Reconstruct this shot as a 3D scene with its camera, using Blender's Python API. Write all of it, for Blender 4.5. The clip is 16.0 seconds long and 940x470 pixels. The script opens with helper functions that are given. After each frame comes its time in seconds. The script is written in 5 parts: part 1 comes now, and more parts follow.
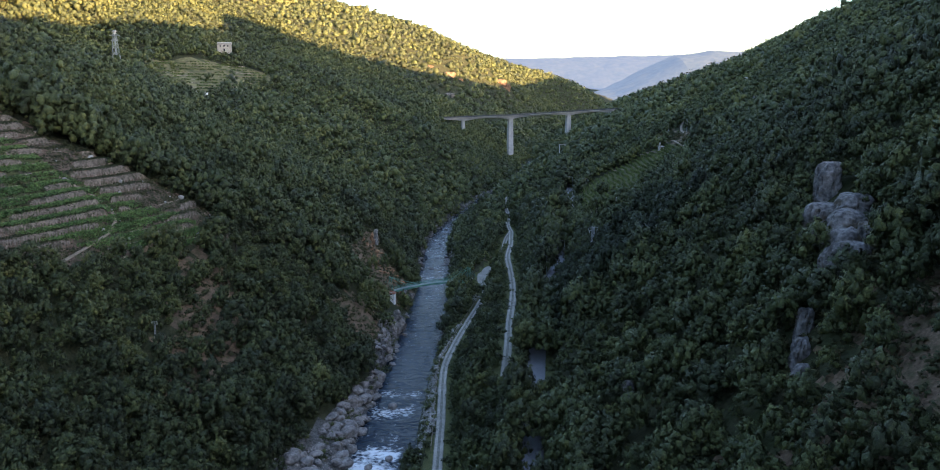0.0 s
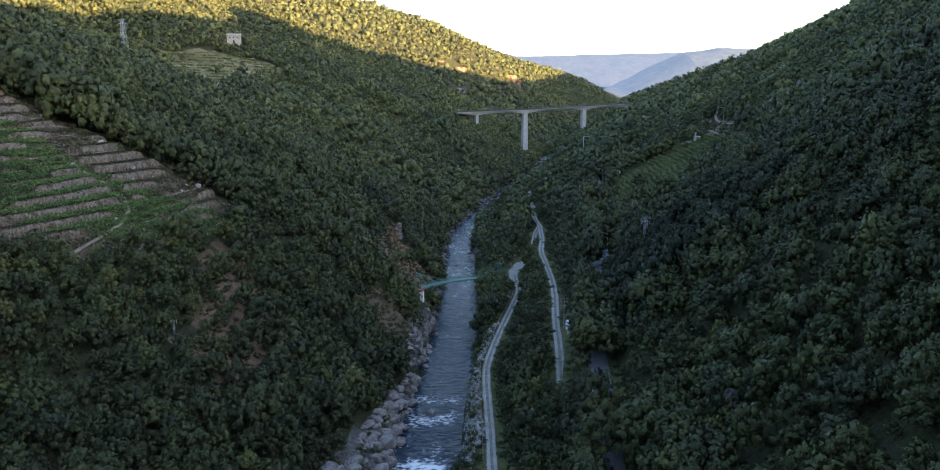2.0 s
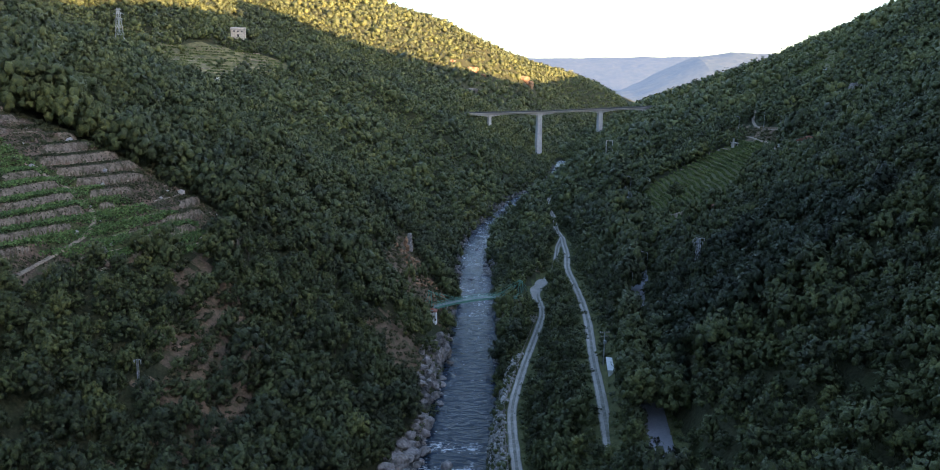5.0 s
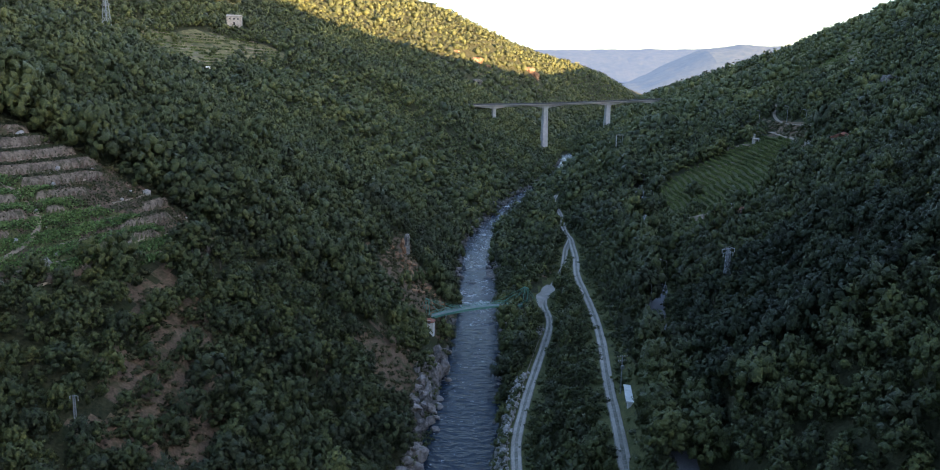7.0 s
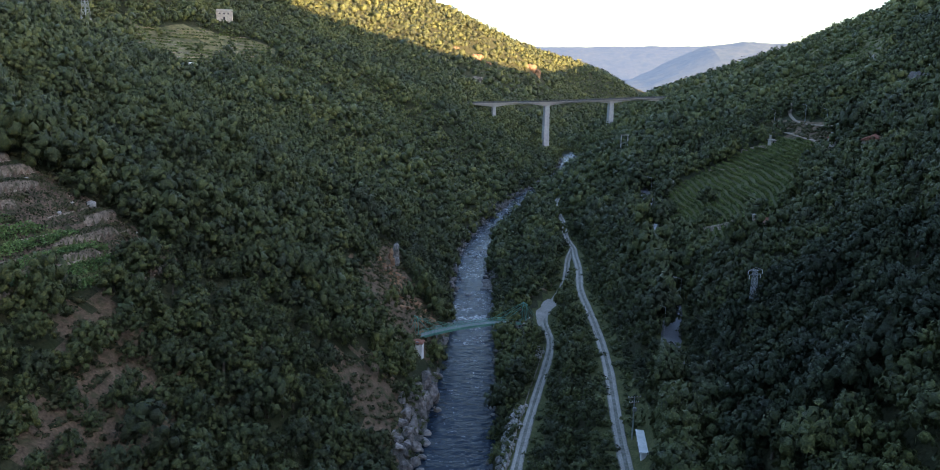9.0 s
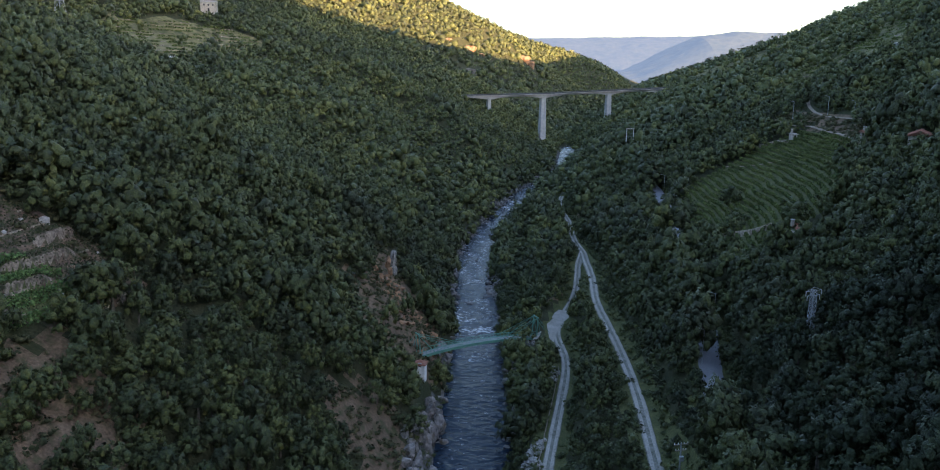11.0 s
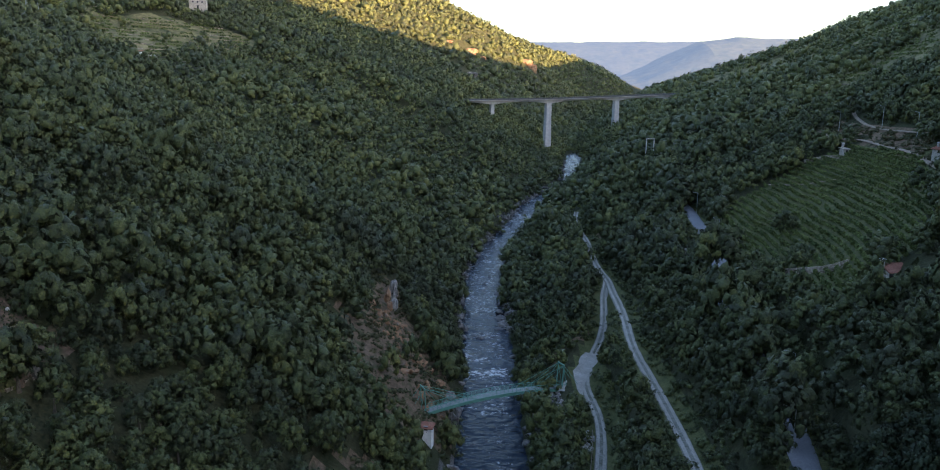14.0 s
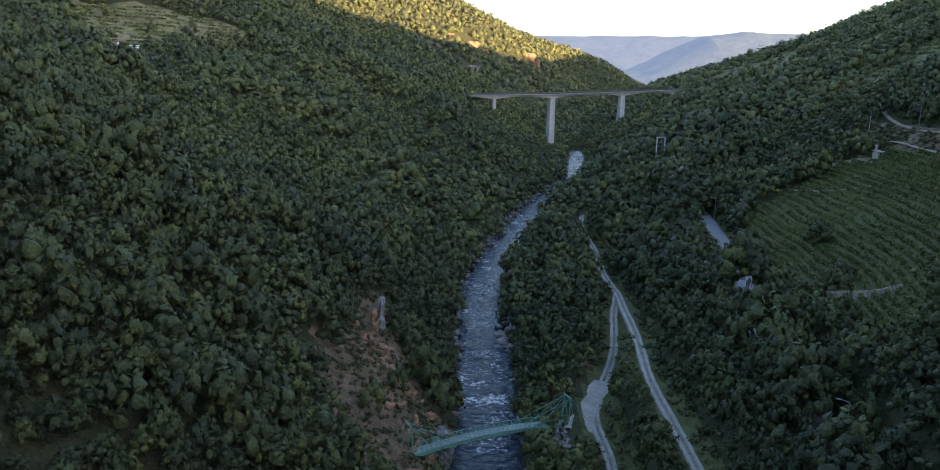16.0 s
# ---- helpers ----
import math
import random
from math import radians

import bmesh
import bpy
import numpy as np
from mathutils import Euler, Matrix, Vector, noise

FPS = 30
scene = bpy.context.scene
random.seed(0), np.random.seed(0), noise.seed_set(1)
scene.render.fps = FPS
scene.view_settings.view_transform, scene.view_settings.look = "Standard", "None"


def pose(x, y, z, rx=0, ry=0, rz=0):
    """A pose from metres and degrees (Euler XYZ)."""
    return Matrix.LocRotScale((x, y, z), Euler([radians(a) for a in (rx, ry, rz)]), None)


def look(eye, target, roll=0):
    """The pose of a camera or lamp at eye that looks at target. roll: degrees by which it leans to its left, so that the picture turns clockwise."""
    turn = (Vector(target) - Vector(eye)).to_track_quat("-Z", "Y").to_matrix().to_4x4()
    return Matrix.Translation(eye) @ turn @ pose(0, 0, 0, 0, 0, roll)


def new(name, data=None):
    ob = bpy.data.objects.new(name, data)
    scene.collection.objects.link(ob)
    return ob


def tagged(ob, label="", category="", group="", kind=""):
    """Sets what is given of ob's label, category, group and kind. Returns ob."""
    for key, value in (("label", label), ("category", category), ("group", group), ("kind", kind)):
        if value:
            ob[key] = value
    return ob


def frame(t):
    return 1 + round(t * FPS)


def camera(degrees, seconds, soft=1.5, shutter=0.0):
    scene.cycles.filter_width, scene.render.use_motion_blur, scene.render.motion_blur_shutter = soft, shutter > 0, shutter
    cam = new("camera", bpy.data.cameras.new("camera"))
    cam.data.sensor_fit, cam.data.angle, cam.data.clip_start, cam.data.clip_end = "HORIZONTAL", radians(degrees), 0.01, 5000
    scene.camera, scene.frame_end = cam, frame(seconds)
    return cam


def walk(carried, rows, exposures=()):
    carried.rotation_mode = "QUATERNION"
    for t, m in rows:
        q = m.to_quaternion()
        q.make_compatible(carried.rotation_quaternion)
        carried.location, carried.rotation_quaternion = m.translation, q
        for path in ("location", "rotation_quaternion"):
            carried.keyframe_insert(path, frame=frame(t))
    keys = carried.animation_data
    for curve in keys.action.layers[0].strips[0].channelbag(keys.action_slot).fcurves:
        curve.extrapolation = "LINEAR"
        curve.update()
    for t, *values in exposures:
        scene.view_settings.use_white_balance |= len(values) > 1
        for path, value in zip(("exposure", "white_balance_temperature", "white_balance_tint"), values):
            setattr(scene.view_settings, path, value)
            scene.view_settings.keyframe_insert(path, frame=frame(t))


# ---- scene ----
# ---- camera ----
cam = camera(60.9, 16.0, soft=1.0)
METRES, EYE, TILT, LEAN, TURN = 200.0, 100.0, -10.5, 0.0, 0.0
EXPOSURE = 2.88
ROWS = [
    (0.0, 0.0, 0.0, 0.0, 0.0, 0.0, 0.0),
    (0.5, -0.0113, 0.0271, -0.0025, 0.02, -0.05, 0.04),
    (1.0, -0.0268, 0.0555, -0.0058, 0.07, -0.1, 0.04),
    (1.5, -0.0431, 0.0811, -0.0089, 0.11, -0.12, 0.03),
    (2.0, -0.061, 0.109, -0.0123, 0.26, -0.06, 0.0),
    (2.5, -0.0725, 0.1358, -0.0133, 0.39, 0.05, -0.14),
    (3.0, -0.0799, 0.1655, -0.0088, 0.42, 0.14, -0.3),
    (3.5, -0.0839, 0.1936, -0.0044, 0.49, 0.23, -0.45),
    (4.0, -0.0864, 0.2243, 0.0011, 0.57, 0.37, -0.63),
    (6.5, -0.0856, 0.3764, 0.0266, 0.92, -0.57, -1.24),
    (7.0, -0.0836, 0.4088, 0.0317, 1.0, -0.55, -1.3),
    (7.5, -0.0811, 0.4389, 0.0369, 1.03, -0.59, -1.32),
    (8.0, -0.0785, 0.4716, 0.0425, 1.07, -0.64, -1.35),
    (8.5, -0.0756, 0.5011, 0.0474, 1.12, -0.65, -1.39),
    (9.0, -0.0729, 0.5331, 0.0535, 1.11, -0.73, -1.34),
    (11.5, -0.1048, 0.6801, 0.0807, 0.46, -1.32, -0.74),
    (12.0, -0.1132, 0.7118, 0.0852, 0.54, -1.26, -0.85),
    (12.5, -0.1183, 0.7417, 0.0901, 0.46, -1.21, -0.99),
    (13.0, -0.1212, 0.7738, 0.096, 0.36, -1.15, -1.11),
    (13.5, -0.1223, 0.8036, 0.102, 0.28, -1.08, -1.2),
    (14.0, -0.1219, 0.8361, 0.1082, 0.28, -1.03, -1.29),
    (14.5, -0.1211, 0.8658, 0.114, 0.31, -1.0, -1.37),
    (15.0, -0.1198, 0.8984, 0.1197, 0.37, -0.94, -1.45),
    (15.5, -0.1181, 0.9281, 0.1251, 0.39, -0.91, -1.56),
    (16.0, -0.1156, 0.9609, 0.1304, 0.41, -1.47, -1.62),
]
walk(cam, [(t, pose(0, 0, EYE, TILT, LEAN, TURN) @ pose(METRES * x, METRES * y, METRES * z, 90 + pitch, roll, yaw)) for t, x, y, z, yaw, pitch, roll in ROWS],
     exposures=[(0.0, EXPOSURE + 0.17, 5860, 17), (8.0, EXPOSURE + 0.1, 5860, 17), (16.0, EXPOSURE, 5860, 17)])

# ---- world, sun ----
SUN_ELEV, SUN_AZ = 10.0, -41.0  # elevation; angle of the sun's bearing from +x towards +y, degrees
world = bpy.data.worlds.new("world")
scene.world = world
world.use_nodes = True
wn = world.node_tree.nodes
sky = wn.new("ShaderNodeTexSky")
sky.sky_type, sky.sun_disc = "NISHITA", False
sky.sun_elevation, sky.sun_rotation = radians(SUN_ELEV), radians(90 - SUN_AZ)
sky.altitude, sky.air_density, sky.dust_density = 400, 1.0, 2.5
wn["Background"].inputs["Strength"].default_value = 0.1
world.node_tree.links.new(sky.outputs["Color"], wn["Background"].inputs["Color"])
sun = new("sun", bpy.data.lights.new("sun", "SUN"))
sun.data.energy, sun.data.angle, sun.data.color = 4.7, radians(0.53), (1.0, 0.62, 0.3)
sun_way = Vector((math.cos(radians(SUN_AZ)) * math.cos(radians(SUN_ELEV)), math.sin(radians(SUN_AZ)) * math.cos(radians(SUN_ELEV)), math.sin(radians(SUN_ELEV))))
sun.matrix_world = look((0, 0, 600), Vector((0, 0, 600)) - sun_way)

# ---- materials ----
def material(name, low, high, grain=1.0, rough=0.85, bump=0.0, mottle=None, island=0.0, attribute="", metal=0.0, spec=0.3, stain=None, bump_scale=None, lacy=0.0, middle=None):
    """Procedural surface: two colours mixed by fine noise and broad mottling (metres), with bump."""
    m = bpy.data.materials.new(name)
    m.use_nodes = True
    n, l = m.node_tree.nodes, m.node_tree.links
    bsdf = n["Principled BSDF"]
    bsdf.inputs["Roughness"].default_value, bsdf.inputs["Metallic"].default_value = rough, metal
    bsdf.inputs["Specular IOR Level"].default_value = spec
    geo = n.new("ShaderNodeNewGeometry")

    def noise_node(size, detail=3.0):
        t = n.new("ShaderNodeTexNoise")
        t.inputs["Scale"].default_value, t.inputs["Detail"].default_value = 1.0 / size, detail
        l.new(geo.outputs["Position"], t.inputs["Vector"])
        return t

    def math_node(op, a, b):
        t = n.new("ShaderNodeMath")
        t.operation = op
        for i, v in enumerate((a, b)):
            if isinstance(v, (int, float)):
                t.inputs[i].default_value = v
            else:
                l.new(v, t.inputs[i])
        return t.outputs[0]
    fine = noise_node(grain)
    wide = noise_node(mottle or grain * 9, 2.0)
    f = math_node("ADD", math_node("MULTIPLY", fine.outputs["Fac"], 0.6), math_node("MULTIPLY", wide.outputs["Fac"], 0.4))
    f = math_node("ADD", math_node("MULTIPLY", math_node("SUBTRACT", f, 0.5), 3.2), 0.5)
    if island:
        f = math_node("ADD", f, math_node("MULTIPLY", math_node("SUBTRACT", geo.outputs["Random Per Island"], 0.5), island))
    if attribute == "object":
        info = n.new("ShaderNodeObjectInfo")
        f = math_node("ADD", math_node("MULTIPLY", f, 0.62), math_node("MULTIPLY", math_node("SUBTRACT", info.outputs["Random"], 0.4), 0.5))
    elif attribute:
        a = n.new("ShaderNodeAttribute")
        a.attribute_name = attribute
        f = math_node("ADD", math_node("MULTIPLY", f, 0.62), math_node("MULTIPLY", math_node("SUBTRACT", a.outputs["Fac"], 0.4), 0.5))
    ramp = n.new("ShaderNodeValToRGB")
    ramp.color_ramp.elements[0].color, ramp.color_ramp.elements[1].color = (*low, 1), (*high, 1)
    if middle:
        ramp.color_ramp.elements.new(0.5).color = (*middle, 1)
    l.new(f, ramp.inputs["Fac"])
    colour = ramp.outputs["Color"]
    if stain:
        tone, size, edge = stain
        patch = noise_node(size, 4.0)
        mask = n.new("ShaderNodeValToRGB")
        mask.color_ramp.elements[0].position, mask.color_ramp.elements[1].position = edge, edge + 0.2
        l.new(patch.outputs["Fac"], mask.inputs["Fac"])
        mix = n.new("ShaderNodeMix")
        mix.data_type = "RGBA"
        l.new(mask.outputs["Color"], mix.inputs["Factor"])
        l.new(colour, mix.inputs["A"])
        mix.inputs["B"].default_value = (*tone, 1)
        colour = mix.outputs["Result"]
    l.new(colour, bsdf.inputs["Base Color"])
    if lacy:
        # leaf sprays: gaps between the leaves, only where the mesh carries the mark "spray"
        spray = n.new("ShaderNodeAttribute")
        spray.attribute_name = "spray"
        gap = math_node("LESS_THAN", noise_node(lacy, 2.0).outputs["Fac"], 0.44)
        l.new(math_node("SUBTRACT", 1.0, math_node("MULTIPLY", spray.outputs["Fac"], gap)), bsdf.inputs["Alpha"])
    if bump:
        b = n.new("ShaderNodeBump")
        b.inputs["Distance"].default_value = bump
        b.inputs["Strength"].default_value = 0.8
        l.new((noise_node(bump_scale, 4.0) if bump_scale else fine).outputs["Fac"], b.inputs["Height"])
        l.new(b.outputs["Normal"], bsdf.inputs["Normal"])
    return m


LEAF_LOW, LEAF_MIDDLE, LEAF_HIGH = (0.03, 0.037, 0.018), (0.066, 0.081, 0.026), (0.148, 0.15, 0.043)
leaf_wood = material("leaf_wood", LEAF_LOW, LEAF_HIGH, 0.3, 0.6, bump=0.55, mottle=1.4, island=0.45, attribute="tint", spec=0.22, bump_scale=0.5, lacy=0.2, middle=LEAF_MIDDLE)
leaf_tree = material("leaf_tree", LEAF_LOW, LEAF_HIGH, 0.3, 0.6, bump=0.55, mottle=1.4, island=0.45, attribute="object", spec=0.22, bump_scale=0.5, lacy=0.2, middle=LEAF_MIDDLE)
# leaf_tree darkened: the eastern slope's shade put into the leaf colour
leaf_tree_shaded = material("leaf_tree_shaded", (0.016, 0.021, 0.012), (0.082, 0.086, 0.03), 0.3, 0.6, bump=0.55, mottle=1.4, island=0.45, attribute="object", spec=0.18, bump_scale=0.5, lacy=0.2, middle=(0.032, 0.044, 0.02))
leaf_scrub = material("leaf_scrub", (0.035, 0.045, 0.02), (0.12, 0.105, 0.05), 0.8, 0.85, island=0.6, attribute="tint", spec=0.15)
leaf_vine = material("leaf_vine", (0.042, 0.064, 0.022), (0.15, 0.175, 0.055), 0.9, 0.75, island=0.5, mottle=12, spec=0.15)
bark = material("bark", (0.05, 0.04, 0.03), (0.13, 0.11, 0.085), 0.3, 0.95, bump=0.05)
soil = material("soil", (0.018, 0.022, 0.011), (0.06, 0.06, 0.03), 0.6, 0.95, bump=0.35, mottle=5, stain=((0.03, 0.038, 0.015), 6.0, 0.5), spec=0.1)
bare_soil = material("bare_soil", (0.07, 0.05, 0.032), (0.2, 0.142, 0.094), 0.5, 0.95, bump=0.3, mottle=4, stain=((0.055, 0.06, 0.025), 2.2, 0.5), spec=0.1)
terrace_soil = material("terrace_soil", (0.05, 0.037, 0.027), (0.185, 0.13, 0.093), 0.5, 0.95, bump=0.3, mottle=4, stain=((0.055, 0.058, 0.028), 2.2, 0.46), spec=0.1)
dry_grass = material("dry_grass", (0.06, 0.062, 0.028), (0.2, 0.18, 0.09), 2.0, 0.95, bump=0.3, mottle=22, stain=((0.05, 0.06, 0.025), 9.0, 0.5), spec=0.1)
wall_earth = material("wall_earth", (0.075, 0.06, 0.045), (0.27, 0.22, 0.17), 0.45, 0.95, bump=0.25, mottle=2.0, stain=((0.05, 0.052, 0.028), 1.5, 0.5), spec=0.1)
leaf_terrace = material("leaf_terrace", (0.045, 0.085, 0.026), (0.15, 0.225, 0.07), 0.9, 0.75, island=0.6, mottle=14, spec=0.2)
gravel = material("gravel", (0.19, 0.176, 0.15), (0.4, 0.37, 0.325), 0.35, 0.95, bump=0.05, mottle=4.0, spec=0.15)
worn_gravel = material("worn_gravel", (0.075, 0.08, 0.055), (0.25, 0.24, 0.21), 0.5, 0.95, bump=0.05, mottle=2.2, spec=0.1)
dirt = material("dirt", (0.14, 0.112, 0.082), (0.32, 0.262, 0.2), 0.5, 0.95, bump=0.06, mottle=3.0, spec=0.1)
bank_shingle = material("bank_shingle", (0.03, 0.03, 0.025), (0.15, 0.145, 0.135), 0.5, 0.95, bump=0.15, mottle=3.0, spec=0.2)
verge = material("verge", (0.03, 0.04, 0.015), (0.12, 0.12, 0.05), 0.4, 0.95, bump=0.1, mottle=3.0, spec=0.1)
tarmac = material("tarmac", (0.13, 0.135, 0.145), (0.21, 0.21, 0.22), 0.3, 0.9, bump=0.02, mottle=5.0, spec=0.3)
wet_stone = material("wet_stone", (0.04, 0.04, 0.04), (0.16, 0.155, 0.15), 0.7, 0.6, bump=0.2, mottle=3.0, island=0.5, spec=0.3)
granite = material("granite", (0.075, 0.072, 0.07), (0.3, 0.28, 0.26), 0.7, 0.9, bump=0.35, mottle=3.0, island=0.4, stain=((0.1, 0.078, 0.05), 2.0, 0.54), spec=0.2)
pale_rock = material("pale_rock", (0.17, 0.165, 0.155), (0.42, 0.4, 0.37), 0.5, 0.9, bump=0.1, mottle=2.5, island=0.6, spec=0.15)
ochre_rock = material("ochre_rock", (0.13, 0.075, 0.042), (0.33, 0.2, 0.115), 0.9, 0.95, bump=0.3, mottle=4.0, island=0.3, stain=((0.2, 0.19, 0.18), 2.0, 0.56), spec=0.15)
mossy_rock = material("mossy_rock", (0.05, 0.04, 0.025), (0.16, 0.11, 0.065), 0.7, 0.95, bump=0.35, mottle=2.5, island=0.3, stain=((0.06, 0.066, 0.025), 1.4, 0.48), spec=0.12)
concrete = material("concrete", (0.32, 0.32, 0.315), (0.45, 0.45, 0.435), 2.5, 0.85, bump=0.02, mottle=14.0, spec=0.3)
dark_steel = material("dark_steel", (0.05, 0.055, 0.06), (0.09, 0.095, 0.1), 1.0, 0.6, metal=0.3)
green_paint = material("green_paint", (0.075, 0.19, 0.145), (0.12, 0.26, 0.2), 0.8, 0.6, mottle=2.0)
galvanised = material("galvanised", (0.3, 0.31, 0.32), (0.42, 0.43, 0.44), 0.5, 0.55, metal=0.6)
bridge_deck = material("bridge_deck", (0.16, 0.17, 0.17), (0.26, 0.27, 0.27), 0.5, 0.8, mottle=2.0)
whitewash = material("whitewash", (0.55, 0.55, 0.53), (0.8, 0.79, 0.76), 0.8, 0.9, mottle=2.5, bump=0.02)
rubble_wall = material("rubble_wall", (0.22, 0.2, 0.17), (0.42, 0.39, 0.34), 0.5, 0.95, bump=0.12, mottle=2.0)
roof_tile = material("roof_tile", (0.15, 0.065, 0.045), (0.3, 0.14, 0.095), 0.4, 0.9, bump=0.06, mottle=2.0)
dark_opening = material("dark_opening", (0.015, 0.015, 0.017), (0.03, 0.03, 0.034), 0.5, 0.5)
weathered_wood = material("weathered_wood", (0.16, 0.13, 0.1), (0.28, 0.24, 0.2), 0.4, 0.9, bump=0.03)


def water_material():
    m = bpy.data.materials.new("river_water")
    m.use_nodes = True
    n, l = m.node_tree.nodes, m.node_tree.links
    b = n["Principled BSDF"]
    geo = n.new("ShaderNodeNewGeometry")
    scale = n.new("ShaderNodeMapping")
    scale.inputs["Scale"].default_value = (0.62, 0.8, 1.0)
    l.new(geo.outputs["Position"], scale.inputs["Vector"])
    a, c, f = (n.new("ShaderNodeTexNoise") for _ in range(3))
    a.inputs["Scale"].default_value, a.inputs["Detail"].default_value = 0.6, 4.0
    c.inputs["Scale"].default_value, c.inputs["Detail"].default_value = 0.09, 2.0
    f.inputs["Scale"].default_value, f.inputs["Detail"].default_value = 1.1, 9.0
    f.inputs["Roughness"].default_value = 0.62
    for t in (a, c, f):
        l.new(scale.outputs["Vector"], t.inputs["Vector"])
    bump = n.new("ShaderNodeBump")
    bump.inputs["Distance"].default_value, bump.inputs["Strength"].default_value = 0.85, 1.0
    l.new(a.outputs["Fac"], bump.inputs["Height"])
    l.new(bump.outputs["Normal"], b.inputs["Normal"])
    # broken water: where the surface carries the mark "foam"
    mark = n.new("ShaderNodeAttribute")
    mark.attribute_name = "foam"
    add = n.new("ShaderNodeMath")
    add.operation = "ADD"
    l.new(mark.outputs["Fac"], add.inputs[0])
    l.new(f.outputs["Fac"], add.inputs[1])
    ramp = n.new("ShaderNodeValToRGB")
    ramp.color_ramp.elements[0].position, ramp.color_ramp.elements[1].position = 0.7, 0.94
    l.new(add.outputs[0], ramp.inputs["Fac"])
    mix = n.new("ShaderNodeMix")
    mix.data_type = "RGBA"
    mix.inputs["A"].default_value, mix.inputs["B"].default_value = (0.01, 0.019, 0.032, 1), (0.7, 0.72, 0.73, 1)
    l.new(ramp.outputs["Color"], mix.inputs["Factor"])
    l.new(mix.outputs["Result"], b.inputs["Base Color"])
    rough = n.new("ShaderNodeMix")
    rough.inputs["A"].default_value, rough.inputs["B"].default_value = 0.05, 0.8
    l.new(ramp.outputs["Color"], rough.inputs["Factor"])
    l.new(rough.outputs["Result"], b.inputs["Roughness"])
    b.inputs["IOR"].default_value, b.inputs["Specular IOR Level"].default_value = 1.33, 0.105
    return m


water = water_material()


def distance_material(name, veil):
    """Far hills, with the haze of kilometres of air mixed in as blue emission."""
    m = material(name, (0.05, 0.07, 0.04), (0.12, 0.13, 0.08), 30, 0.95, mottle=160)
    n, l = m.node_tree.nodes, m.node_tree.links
    haze_glow = n.new("ShaderNodeEmission")
    haze_glow.inputs["Color"].default_value, haze_glow.inputs["Strength"].default_value = (0.6, 0.74, 1.0, 1), 0.088
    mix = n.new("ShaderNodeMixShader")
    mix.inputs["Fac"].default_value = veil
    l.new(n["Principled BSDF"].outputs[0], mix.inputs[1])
    l.new(haze_glow.outputs[0], mix.inputs[2])
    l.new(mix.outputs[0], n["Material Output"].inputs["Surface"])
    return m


far_wood_haze, middle_wood_haze = distance_material("far_wood_haze", 0.75), distance_material("middle_wood_haze", 0.62)

# ---- terrain ----
# the river's middle line and the valley's cross profiles, station by station along y
RIVER_Y = [-600, 0, 100, 177, 198, 270, 313, 368, 420, 465, 510, 555, 612, 705, 837, 990, 1200, 1500, 2000, 2600, 4900]
RIVER_X = [-40, -30, -27, -26, -25.5, -21, -19, -18, -18.5, -20.5, -21, -15, -2.7, 14, 57, 75, 105, 170, 300, 480, 1100]
OUT = [10, 22, 38, 58, 85, 125, 190, 290, 430, 620]
STATION = [60, 160, 220, 280, 340, 400, 470, 560, 680, 820, 1000, 1250, 1600, 1900, 2200]
# near rows' outer columns, out of view, are raised to block western sky
WEST_A = [[2, 5, 12, 24, 42, 66, 120, 210, 320, 420], [2, 5, 11, 22, 40, 64, 104, 175, 290, 400], [2, 9, 18, 33, 52, 74, 104, 158, 270, 380],
          [2, 13, 28, 46, 65, 83, 108, 147, 245, 350], [2, 15, 31, 49, 67, 84, 108, 142, 225, 320], [3, 15, 29, 46, 62, 80, 104, 136, 205, 295],
          [3, 14, 26, 39, 55, 73, 97, 129, 175, 240]]
WEST_B = [[3, 11, 21, 32, 47, 66, 90, 122, 170, 240], [4, 9, 16, 26, 42, 61, 86, 119, 170, 245], [4, 9, 16, 26, 42, 61, 88, 128, 182, 255],
          [5, 11, 19, 30, 45, 65, 95, 137, 196, 266], [6, 13, 23, 37, 55, 80, 116, 163, 223, 288], [8, 14, 24, 38, 60, 100, 154, 202, 248, 295],
          [9, 14, 22, 32, 48, 76, 134, 186, 235, 280], [10, 42, 60, 77, 95, 113, 136, 166, 200, 235]]
# near rows' outer columns: unseen ridge, raised until it shades the opposite slope
EAST_A = [[1, 10, 23, 39, 62, 96, 150, 235, 330, 380], [1, 10, 22, 41, 70, 100, 145, 225, 320, 370], [2, 12, 25, 41, 67, 96, 136, 210, 310, 360],
          [4, 14, 24, 37, 59, 87, 126, 196, 298, 350], [4, 14, 24, 34, 51, 74, 114, 184, 288, 340], [3, 12, 21, 31, 44, 64, 105, 172, 275, 330],
          [4, 11, 18, 28, 44, 62, 100, 164, 262, 320]]
EAST_B = [[4, 11, 20, 33, 48, 67, 96, 154, 245, 305], [4, 13, 24, 37, 52, 71, 100, 150, 234, 290], [5, 16, 29, 42, 56, 75, 104, 150, 220, 275],
          [6, 20, 32, 42, 54, 71, 99, 148, 207, 260], [7, 20, 32, 44, 58, 76, 102, 136, 188, 255], [9, 22, 36, 50, 64, 80, 98, 122, 186, 262], [10, 22, 36, 50, 64, 78, 98, 125, 182, 265],
          [11, 22, 36, 50, 65, 80, 100, 125, 160, 200]]
WEST, EAST = np.array(WEST_A + WEST_B, float), np.array(EAST_A + EAST_B, float)

